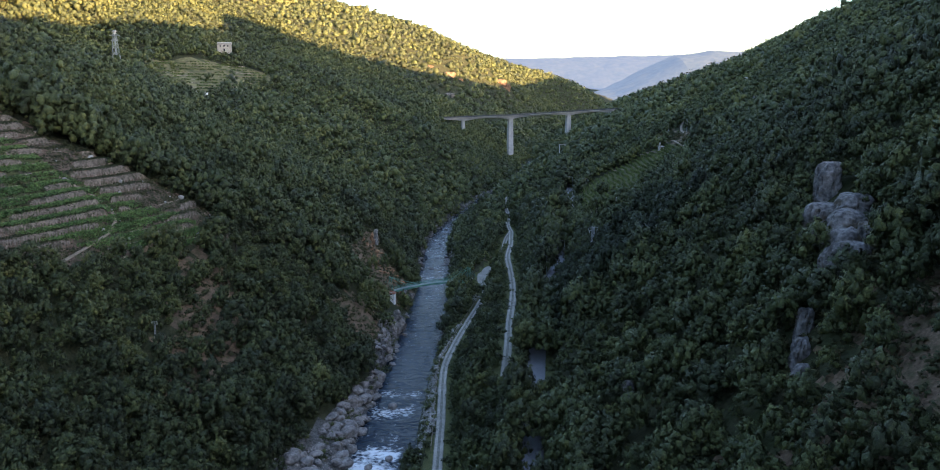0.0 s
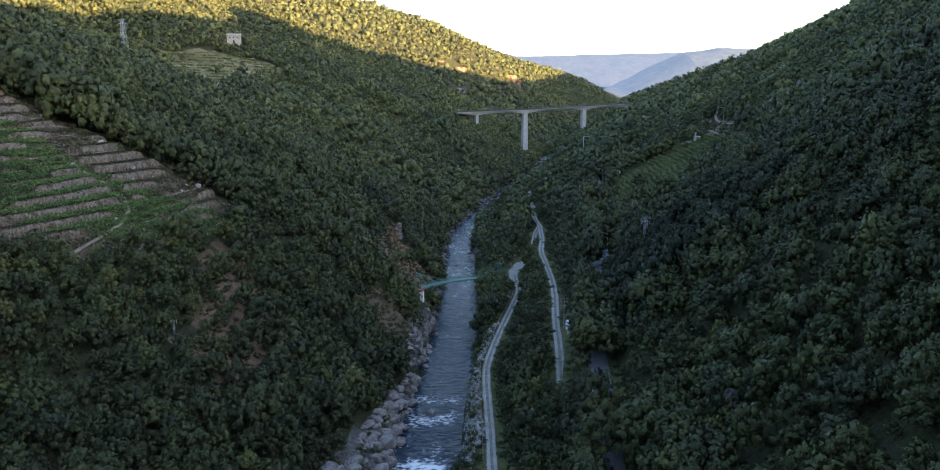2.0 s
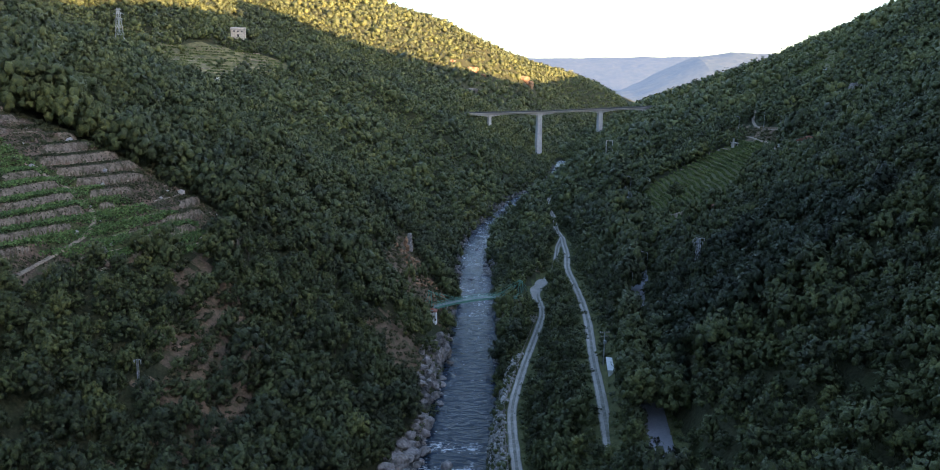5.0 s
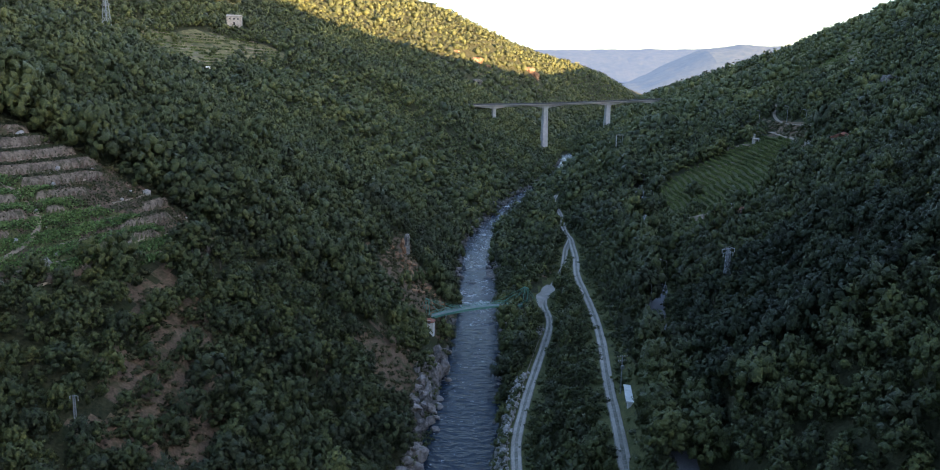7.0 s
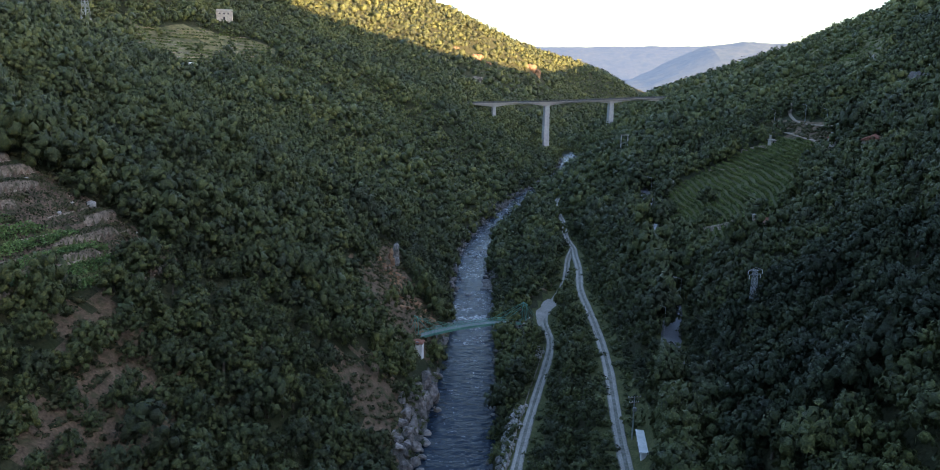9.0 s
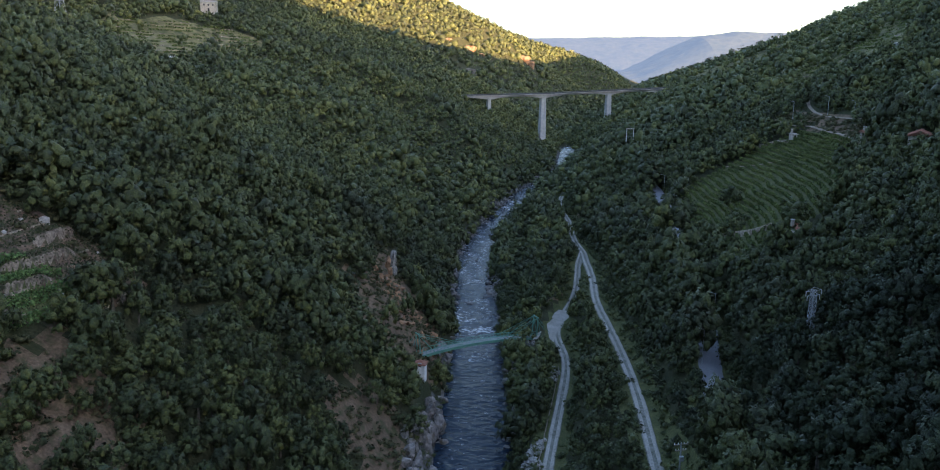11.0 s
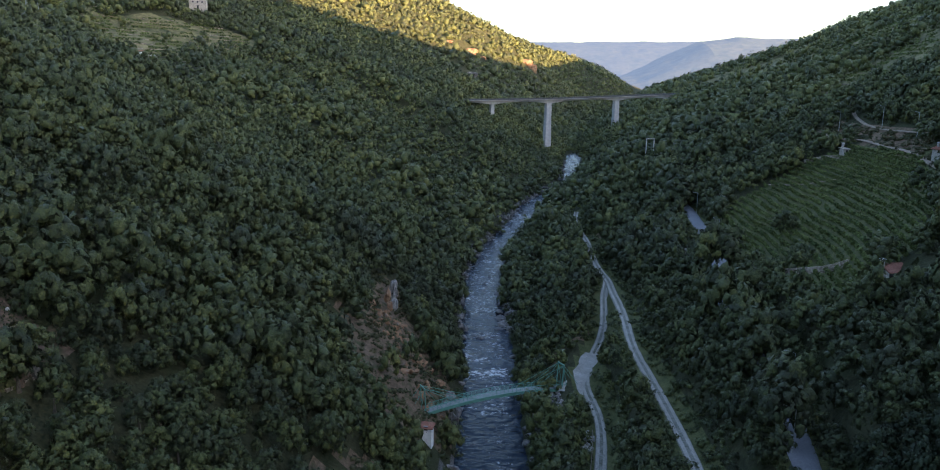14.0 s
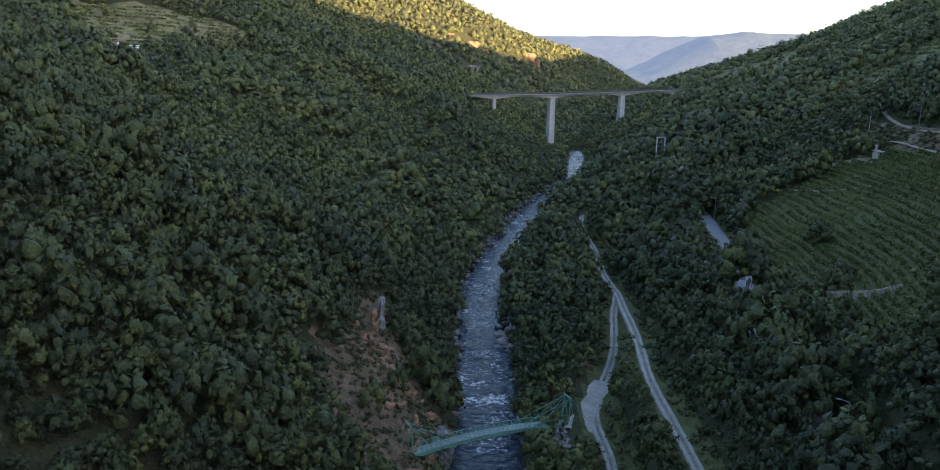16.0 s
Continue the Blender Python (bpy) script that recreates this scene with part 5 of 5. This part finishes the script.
def build_terraces():
    """Narrow level ledges behind walls, climbing the slope."""
    xs, ys = np.arange(-192, -79, 0.42), np.arange(183, 293, 0.5)
    x, y = np.meshgrid(xs, ys)
    z, f, kept = terrace_height(x, y)
    inner = inside(TERRACE, x, y)
    z = z + np.where(inner, 0.16, -0.9) + fbm(x, y, 1.6, 2, 77) * 0.14
    n, m = len(xs), len(ys)
    i = (np.arange(m - 1)[:, None] * n + np.arange(n - 1)[None, :]).ravel()
    faces = np.stack([i, i + 1, i + n + 1, i + n], 1)
    faces = faces[inner.ravel()[faces].any(1)]
    ff, kk = f.ravel()[faces].mean(1), kept.ravel()[faces].mean(1)
    cx, cy = x.ravel()[faces].mean(1), y.ravel()[faces].mean(1)
    wall = (ff < 0.22) & (kk > 0.55)
    grass = ~wall & inside(TERRACE_VINES, cx, cy) & (fbm(cx, cy, 6, 2, 79) > -0.25)
    me = mesh_from("terraces", np.stack([x, y, z], -1).reshape(-1, 3), faces, [terrace_soil, wall_earth, verge], True, np.where(wall, 1, np.where(grass, 2, 0)))
    return tagged(new("terraces", me), "stepped ledges of brown earth and grass behind stone walls", "terraces", kind="structure")


TY, TX = np.arange(184, 292, 0.62), np.arange(-195, -78, 0.8)
TERRACE_LEVELS = TERRACE_FOOT + TERRACE_RISE * np.arange(0, 25)
build_terraces()
build_walls("terrace_walls", "dry-stone retaining walls of the hillside terraces", TERRACE, TX, TY, TERRACE_LEVELS + 0.35, 1.5)
for share, wide, label in ((0.42, 0.8, "bright green vine rows along narrow stone terraces"), (0.66, 0.8, "second line of green vines on the wider terraces"), (0.88, 0.6, "third line of vines at the foot of the terrace walls")):
    build_vines("terrace_vines", label, leaf_terrace, TERRACE_VINES, TX, TY, TERRACE_LEVELS + TERRACE_RISE * share, wide, 1.1, 20, 0.24, 0.2, lambda a, b: terrace_height(a, b)[0])
build_vines("terrace_grass", "tufts of dry grass and weeds on the terraces", leaf_scrub, TERRACE, TX, TY, TERRACE_LEVELS + 1.4, 2.6, 0.5, 34, 0.22, 0.12, lambda a, b: terrace_height(a, b)[0])
VY, VX = np.arange(330, 474, 1.0), np.arange(44, 124, 0.8)
build_vines("vineyard_rows", "green vineyard in close rows across the slope", leaf_vine, VINEYARD, VX, VY, np.arange(37, 72, 1.12), 0.5, 1.4, 21, 0.29, 0.2)
HY, HX = np.arange(585, 802, 2.0), np.arange(-300, -180, 1.5)
build_vines("high_vines", "vine rows on high abandoned terraces", leaf_vine, HIGH_TERRACE, HX, HY, np.arange(86, 130, 2.4), 0.9, 1.3, 5, 0.6, 0.42)
build_walls("high_terrace_walls", "dry-stone walls of the high terraces", HIGH_TERRACE, HX, HY, np.arange(86.8, 130, 3.2), 1.4, 1.6)
EY, EX = np.arange(525, 900, 2.0), np.arange(145, 330, 1.5)
build_walls("old_terrace_walls", "low ruined dry-stone walls of old terraces on the high slope", HIGH_SCRUB, EX, EY, np.arange(84, 150, 4.5), 1.2, 1.6)
build_vines("terrace_scrub", "rows of weeds and broom on the old terraces", leaf_vine, HIGH_SCRUB, EX, EY, np.arange(86, 150, 2.25), 1.6, 0.9, 5, 0.5, 0.4)
for k in range(26):
    x, y = rng.uniform(44, 64), rng.uniform(86, 118)
    z = ground_z(x, y)
    build_outcrop("mossy brown rock on the steep bare bank", mossy_rock, [(x, y, z, rng.uniform(0.7, 1.6), rng.uniform(0.7, 1.5), rng.uniform(0.7, 1.5))], sub=2)
x, y = rng.uniform(-170, -84, 80), rng.uniform(194, 286, 80)
k = inside(TERRACE, x, y)
stone_heap("terrace_boulders", "pale grey boulders scattered among the terraces", pale_rock, x[k], y[k], rng.uniform(0.3, 1.15, k.sum()))


# ---- woods ----
rng = np.random.default_rng(7)

def core():
    """A rough ball without its underside, which fills a tuft of leaves."""
    v, f = ico()
    return v, f[v[f].mean(1)[:, 2] > -0.5]


def crown_template(lobes, leaves, size, tall=1.0, ragged=0.25):
    """A crown about 2 wide and 2 * tall high, standing on z = 0: lobes with leaf sprays standing out of them.
    Gives vertices, triangles, which vertices belong to sprays, and the soft outward normals."""
    iv, jf = core()
    verts, faces, norms, n = [], [], [], 0
    balls = []
    middle = np.array([0, 0, 0.75])
    for k in range(lobes):
        a = 2.4 * k + rng.uniform(-0.5, 0.5)
        if lobes == 1:
            c, r = np.array([0, 0, 1.0]), 0.95
        else:
            # tufts spread over a dome, the upper ones towards the middle
            up = (k + 0.5) / lobes
            rad = 0.78 * math.sqrt(max(0.0, 1 - up ** 1.6)) * rng.uniform(0.75, 1.1)
            c = np.array([math.cos(a) * rad, math.sin(a) * rad, 0.4 + 1.15 * up + rng.uniform(-0.12, 0.12)])
            r = rng.uniform(0.8, 1.25) * 1.0 / math.sqrt(lobes) + 0.06
        balls.append((c, r))
        v = iv * r * 0.6 * (1 + rng.uniform(-ragged, ragged, (len(iv), 1)) * 1.2) * rng.uniform(0.85, 1.15, (1, 3)) + c
        verts.append(v)
        norms.append(iv * 0.8 + (v - middle) * 0.5)
        faces.append(jf + n)
        n += len(iv)
    weight = np.array([r * r for _, r in balls])
    pick = rng.choice(lobes, leaves, p=weight / weight.sum())
    for k in pick:
        c, r = balls[k]
        d = rng.normal(size=3)
        d[2] = abs(d[2]) * 1.1 - 0.35
        d /= np.linalg.norm(d)
        p = c + d * r * (0.93 + rng.uniform(-0.12, ragged * 0.9))
        nrm = d * 0.9 + rng.normal(size=3) * 0.6 + np.array([0, 0, 0.3])
        nrm /= np.linalg.norm(nrm)
        if nrm @ d < 0:
            nrm = -nrm
        t = np.cross(nrm, rng.normal(size=3))
        t /= np.linalg.norm(t)
        b = np.cross(nrm, t)
        s = size * rng.uniform(0.6, 1.35)
        droop = nrm * s * rng.uniform(-0.35, 0.1)
        verts.append(np.stack([p - t * s, p - b * s * 0.75 + droop, p + t * s, p + b * s * 0.75 + droop]))
        norms.append(np.stack([-t, -b, t, b]) * 0.55 + (d * 0.7 + nrm * 0.35 + (p - middle) * 0.4))
        faces.append(np.array([(0, 1, 2), (0, 2, 3)]) + n)
        n += 4
    v, q = np.concatenate(verts), np.concatenate(norms)
    v[:, 2] *= tall
    q /= np.linalg.norm(q, axis=1)[:, None]
    return v.astype(np.float32), np.concatenate(faces).astype(np.int32), np.arange(len(v)) >= lobes * len(iv), q.astype(np.float32)


def soften(me, normals):
    """Leafy shading: the given outward normal at every vertex."""
    a = me.attributes.new("custom_normal", "FLOAT_VECTOR", "POINT")
    a.data.foreach_set("vector", np.ascontiguousarray(normals, np.float32).ravel())


def trunk_template(high=0.9, r=0.09):
    v, f = [], []
    rings = [(0, 1.5), (0.25, 1.0), (1.0, 0.55)]
    for z, k in rings:
        for s in range(5):
            a = 2 * math.pi * s / 5
            v.append((math.cos(a) * r * k + 0.05 * z, math.sin(a) * r * k, z * high))
    for i in range(2):
        for s in range(5):
            a, b = i * 5 + s, i * 5 + (s + 1) % 5
            f += [(a, b, b + 5), (a, b + 5, a + 5)]
    return np.array(v, np.float32), np.array(f, np.int32)


NEAR = [crown_template(14, 220, 0.135, t, 0.3) for t in (1.0, 1.15, 1.3, 1.4, 1.5, 1.1)]
MID = [crown_template(8, 84, 0.18, t, 0.3) for t in (1.0, 1.15, 1.3, 1.4, 1.5, 1.1)]
SPARSE = [crown_template(6, 46, 0.22, t, 0.3) for t in (1.0, 1.15, 1.3, 1.4, 1.5, 1.1)]
FAR = [crown_template(3, 14, 0.3, t, 0.3) for t in (0.8, 0.95, 1.1, 1.0, 0.9, 1.2)]
DISTANT = [crown_template(1, 8, 0.34, t, 0.35) for t in (0.8, 0.95, 1.1, 1.0, 0.9, 1.2)]
LOW = [crown_template(2, 42, 0.3, t, 0.35) for t in (0.6, 0.75, 0.9, 0.7)]


def spread(cell, x0, x1, y0, y1):
    nx, ny = int((x1 - x0) / cell), int((y1 - y0) / cell)
    gx, gy = np.meshgrid(np.arange(nx), np.arange(ny))
    gx = gx + 0.5 * (gy % 2)
    x = x0 + (gx + rng.uniform(-0.36, 0.36, gx.shape)) * cell
    y = y0 + (gy + rng.uniform(-0.36, 0.36, gy.shape)) * cell
    return x.ravel(), y.ravel()


def in_sight(x, y, z):
    """Keeps to the part of the valley that the flight overlooks."""
    side = np.abs(x + 2) < 0.64 * y + 30
    steep = np.minimum((100 - z) / np.hypot(x, y), (91 - z) / np.maximum(np.hypot(x + 24, y - 192), 1) + (y < 192) * 9)
    return side & (steep < 0.8)


def overlooked(x, y, z, high):
    """Whether a treetop shows over the slopes from the airspace above the river."""
    shown = np.zeros(len(x), bool)
    for ex, ey, ez in ((0, 0, 100), (-16, 70, 92), (-24, 192, 91)):
        clear = y > ey
        for q in np.linspace(0.12, 0.975, 26):
            px, py, pz = ex + (x - ex) * q, ey + (y - ey) * q, ez + (z + high - ez) * q
            gap = base_height(px, py) + 2.5 * (q < 0.97)
            clear &= pz > gap
        shown |= clear
    return shown


def clearings(x, y):
    """True where trees may stand."""
    ok = (np.abs(x - river_x(y)) > 9.5 + 2.5 * fbm(x, y, 11, 2, 51)) | (y > 1062)
    ok &= ~((x < river_x(y)) & (river_x(y) - x < stony_bank(y) + fbm(x, y, 9, 2, 57) * 3) & (y > 150) & (y < 345))
    mid = np.interp(y, LOWER[:, 1], LOWER[:, 0])
    ok &= ~((x < mid) & (x > mid - 6.5) & (y > 200) & (y < 298))
    some = rng.uniform(0, 1, len(x))
    for p in BARE:
        keep = 0.55 if p in (SCRUB, EAST_SCRUB, EAST_BANK, HIGH_SCRUB) else 0.05 if p is CLIFF else 0.12 if p is RIVER_BANK else 0.0
        if p is HIGH_TERRACE:
            ok &= ~high_ground(x, y) | (some < 0.05)
            continue
        if p is HIGH_SCRUB:
            ok &= ~inside(p, x + fbm(x, y, 40, 2, 3) * 16, y + fbm(y, x, 40, 2, 4) * 16) | (some < 0.38 + 1.1 * fbm(x, y, 42, 2, 59))
            continue
        if p is VINEYARD:
            some = np.where((np.hypot(x - 60, y - 368) < 5) | (np.hypot(x - 66, y - 398) < 3.5) | (np.hypot(x - 92, y - 384) < 3.5), -1.0, some)
        ok &= ~inside(p, x + fbm(x, y, 12, 2, 3) * 7, y + fbm(y, x, 12, 2, 4) * 7) | (some < keep + keep * fbm(x, y, 14, 2, 58))
    for curve, gap in ((LOWER, 3.1), (UPPER, 3.0), (TARMAC, 3.5), (LANDING, 4.8)):
        d, _ = along(curve, x, y, 10)
        ok &= d > (np.where((y > 460) & ((y < 487) | (y > 514)), 0.9, gap) if curve is UPPER else gap)
    for cx, cy, r in OPEN_SPOTS:
        ok &= np.hypot(x - cx, y - cy) > r
    return ok


def scatter(name, mat, templates, x, y, z, radius, tint, label, category, trunks=False):
    """One joined mesh of many crowns."""
    kinds = rng.integers(0, len(templates), len(x))
    turn = rng.uniform(0, 2 * math.pi, len(x))
    vs, fs, ts, ss, ns, base = [], [], [], [], [], 0
    for k, (v, f, leafy, q) in enumerate(templates):
        i = np.flatnonzero(kinds == k)
        if not len(i):
            continue
        c, s, r = np.cos(turn[i])[:, None], np.sin(turn[i])[:, None], radius[i][:, None]
        px = (v[None, :, 0] * c - v[None, :, 1] * s) * r + x[i][:, None]
        py = (v[None, :, 0] * s + v[None, :, 1] * c) * r + y[i][:, None]
        pz = v[None, :, 2] * r + z[i][:, None]
        vs.append(np.stack([px, py, pz], -1).reshape(-1, 3))
        ns.append(np.stack([q[None, :, 0] * c - q[None, :, 1] * s, q[None, :, 0] * s + q[None, :, 1] * c, np.broadcast_to(q[None, :, 2], px.shape)], -1).reshape(-1, 3))
        fs.append((f[None] + (np.arange(len(i)) * len(v))[:, None, None]).reshape(-1, 3) + base)
        ts.append(np.repeat(tint[i], len(v)))
        ss.append(np.tile(leafy, len(i)))
        base += len(i) * len(v)
    me = mesh_from(name, np.concatenate(vs), np.concatenate(fs), [mat], True)
    mark(me, "tint", np.concatenate(ts))
    mark(me, "spray", np.concatenate(ss))
    soften(me, np.concatenate(ns))
    return tagged(new(name, me), label, category, kind="stuff")


def tints(x, y):
    broad = 0.5 + 0.5 * fbm(x, y, 85, 2, 61)
    stand = fbm(x, y, 24, 2, 62)
    # shade low on the slopes, put into the leaves as a darker tint
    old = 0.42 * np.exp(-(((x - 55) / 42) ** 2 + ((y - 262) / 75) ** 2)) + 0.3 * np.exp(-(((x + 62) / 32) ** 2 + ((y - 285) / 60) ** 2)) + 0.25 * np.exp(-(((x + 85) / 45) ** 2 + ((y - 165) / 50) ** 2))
    # lighter scrub oak high on the eastern side
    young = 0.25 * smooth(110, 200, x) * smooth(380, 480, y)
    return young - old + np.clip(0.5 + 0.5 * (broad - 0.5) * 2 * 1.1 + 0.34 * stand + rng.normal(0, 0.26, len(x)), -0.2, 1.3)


def build_woods():
    # near and middle slopes
    x, y = spread(3.5, -330, 260, 40, 560)
    z = height(x, y)
    ok = in_sight(x, y, z) & clearings(x, y)
    x, y, z = x[ok], y[ok], z[ok]
    # trees that close over the tarmac road, but for the stretches that lie open
    k = np.arange(8, len(TARMAC))
    ry = TARMAC[k, 1]
    lies_open = ((ry > 168) & (ry < 203)) | ((ry > 255) & (ry < 291)) | ((ry > 301) & (ry < 319)) | ((ry > 341) & (ry < 351)) | ((ry > 359) & (ry < 385)) | ((ry > 393) & (ry < 472))
    k = k[~lies_open]
    hx, hy = TARMAC[k, 0] + rng.choice([-3.4, -3.0, 2.7], len(k)) + rng.uniform(-0.5, 0.5, len(k)), TARMAC[k, 1] + rng.uniform(-1, 1, len(k))
    x, y, z = np.concatenate([x, hx]), np.concatenate([y, hy]), np.concatenate([z, height(hx, hy) + 1.6])
    dist = np.sqrt((x + 20) ** 2 + (y - np.clip(y, 0, 190)) ** 2 + (z - 94) ** 2)
    dist = np.minimum(dist, np.where((y > 192), np.hypot(x + 24, y - 192), 9999))
    r = np.clip(rng.normal(2.55, 0.55, len(x)), 1.3, 4.4) * (1 + 0.42 * fbm(x, y, 34, 2, 63))
    edge = np.minimum(along(LOWER, x, y, 9)[0], along(UPPER, x, y, 9)[0])
    r *= 0.45 + 0.55 * smooth(2.8, 7.5, edge)
    # tall old trees along the upper edge of the terraces
    r *= 1 + 0.4 * ((x < -84) & (x > -185) & (y > 262) & (y < 306))
    r[-len(hx):] = rng.uniform(3.4, 4.6, len(hx))
    lift = r * rng.uniform(-0.1, 0.75, len(x))
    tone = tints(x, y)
    close = dist < 112
    # single trees on the stretch of slope that the flight passes closest
    stretch = close & (((x < -40) & (y > 255) & (y < 330) & (x > -92)) | ((x > 20) & (x < 62) & (y > 205) & (y < 300)))
    single = np.flatnonzero(stretch)[:300]
    alone = np.zeros(len(x), bool)
    alone[single] = True
    a = close & ~alone
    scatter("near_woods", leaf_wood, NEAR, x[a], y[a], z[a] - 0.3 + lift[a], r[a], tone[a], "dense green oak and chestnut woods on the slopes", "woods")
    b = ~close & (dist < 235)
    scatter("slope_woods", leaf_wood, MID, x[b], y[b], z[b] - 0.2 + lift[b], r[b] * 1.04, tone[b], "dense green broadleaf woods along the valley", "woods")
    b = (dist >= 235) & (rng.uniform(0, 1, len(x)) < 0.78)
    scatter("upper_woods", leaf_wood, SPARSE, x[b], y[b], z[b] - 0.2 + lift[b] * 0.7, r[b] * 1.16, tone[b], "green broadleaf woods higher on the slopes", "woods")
    crown_meshes, shaded_meshes, tv_tf = [], [], trunk_template()
    for v, f, leafy, q in NEAR:
        crown_meshes.append(mesh_from("crown", v, f, [leaf_tree], True))
        soften(crown_meshes[-1], q)
        mark(crown_meshes[-1], "spray", leafy)
        shaded_meshes.append(mesh_from("crown", v, f, [leaf_tree_shaded], True))
        soften(shaded_meshes[-1], q)
        mark(shaded_meshes[-1], "spray", leafy)
    trunk_mesh = mesh_from("trunk", *tv_tf, [bark])
    for i in single:
        t = new("tree")
        t.matrix_world = Matrix.LocRotScale((x[i], y[i], z[i] - 0.1), Euler((0, 0, rng.uniform(0, 6.28))), (r[i],) * 3)
        # trees east of the river take the crowns with the shade coloured in
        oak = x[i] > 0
        tagged(t, "broadleaf tree with a dense green crown, coloured darker as shade" if oak else "broadleaf tree with a rounded dense green crown", "tree", "trees on the slope")
        c, s = new("crown", (shaded_meshes if oak else crown_meshes)[int(rng.integers(0, len(crown_meshes)))]), new("trunk", trunk_mesh)
        c.location = (0, 0, 0.28)
        c.parent = s.parent = t
    # far slopes
    x, y = spread(5.8, -520, 460, 560, 1150)
    z = height(x, y)
    ok = in_sight(x, y, z) & clearings(x, y)
    x, y, z = x[ok], y[ok], z[ok]
    ok = overlooked(x, y, z, 9)
    x, y, z = x[ok], y[ok], z[ok]
    r = np.clip(rng.normal(3.4, 0.8, len(x)), 1.7, 6.0) * (1 + 0.35 * fbm(x, y, 45, 2, 64))
    # haze is put into the far leaves as a lighter tint
    scatter("far_woods", leaf_wood, FAR, x, y, z - 0.6 + r * rng.uniform(-0.2, 0.6, len(x)), r, tints(x, y) + 0.14, "green woods on the far valley sides", "woods")
    x, y = spread(11.5, -560, 560, 1150, 2500)
    z = height(x, y)
    ok = in_sight(x, y, z) & clearings(x, y)
    x, y, z = x[ok], y[ok], z[ok]
    ok = overlooked(x, y, z, 12)
    x, y, z = x[ok], y[ok], z[ok]
    r = np.clip(rng.normal(6.2, 1.2, len(x)), 3.5, 9)
    scatter("distant_woods", leaf_wood, DISTANT, x, y, z - 5.0, r, tints(x, y), "woods on the distant ridges", "woods")


build_woods()


def build_scrub():
    """Low bushes in the clearings, along the tracks and on the river banks."""
    x, y = spread(1.9, -195, 152, 84, 545)
    z = height(x, y)
    u = np.abs(x - river_x(y))
    dl, du, dt = (along(c, x, y, 9)[0] for c in (LOWER, UPPER, TARMAC))
    luck = rng.uniform(0, 1, len(x))
    patchy = fbm(x, y, 12, 2, 81)
    dry = (inside(SCRUB, x, y) & (luck < 0.85 + 0.5 * patchy)) | (inside(ROADSIDE, x, y) & (luck < 0.7)) | (inside(CLIFF, x, y) & (luck < 0.62 + 0.5 * patchy)) | (inside(RIVER_BANK, x, y) & (luck < 0.7 + 0.5 * patchy)) | (inside(EAST_SCRUB, x, y) & (luck < 0.5 + 0.5 * patchy)) | (inside(EAST_BANK, x, y) & (luck < 0.5)) | (inside(CRAG_GROUND, x, y) & (luck < 0.95)) | (inside(TERRACE, x + 7, y - 5) & ~inside(TERRACE, x, y) & (luck < 0.6)) | (inside(TERRACE, x, y) & (luck < 0.16 + 0.2 * patchy))
    edge = np.minimum(dl, np.minimum(du, dt))
    green = ((edge > 2.1) & (edge < 5.5) & (luck < 0.85)) | ((u > 8.6) & (u < 14) & (luck < 0.45) & (y > 262)) | ((u > 10) & (u < 26) & (luck < 0.3 + 0.3 * patchy) & (y < 262))
    lane = np.minimum(*(along(c, x, y, 9)[0] for c in HILL_PATHS[:2]))
    green |= (lane > 1.9) & (lane < 8) & (luck < 0.6 + 0.5 * patchy) & (x > 105)
    green &= (dl > 2.2) & (du > 2.1) & (dt > 2.9) & ~inside(VINEYARD, x, y)
    for cx, cy, rr in OPEN_SPOTS[32:47]:
        green &= np.hypot(x - cx, y - cy) > rr * 0.8
    green &= along(LANDING, x, y, 9)[0] > 4.6
    seen = in_sight(x, y, z)
    for name, keep, mat, label, low, high in (("dry_scrub", dry, leaf_scrub, "dry brown and olive bushes on the bare slope", 0.35, 1.15), ("bushes", green & ~dry, leaf_wood, "green bushes along the tracks and banks", 0.5, 1.35)):
        k = keep & seen
        r = rng.uniform(low, high, k.sum())
        scatter(name, mat, LOW, x[k], y[k], z[k] - 0.25 * r, r, rng.uniform(0.1, 1, k.sum()), label, "bushes")


build_scrub()
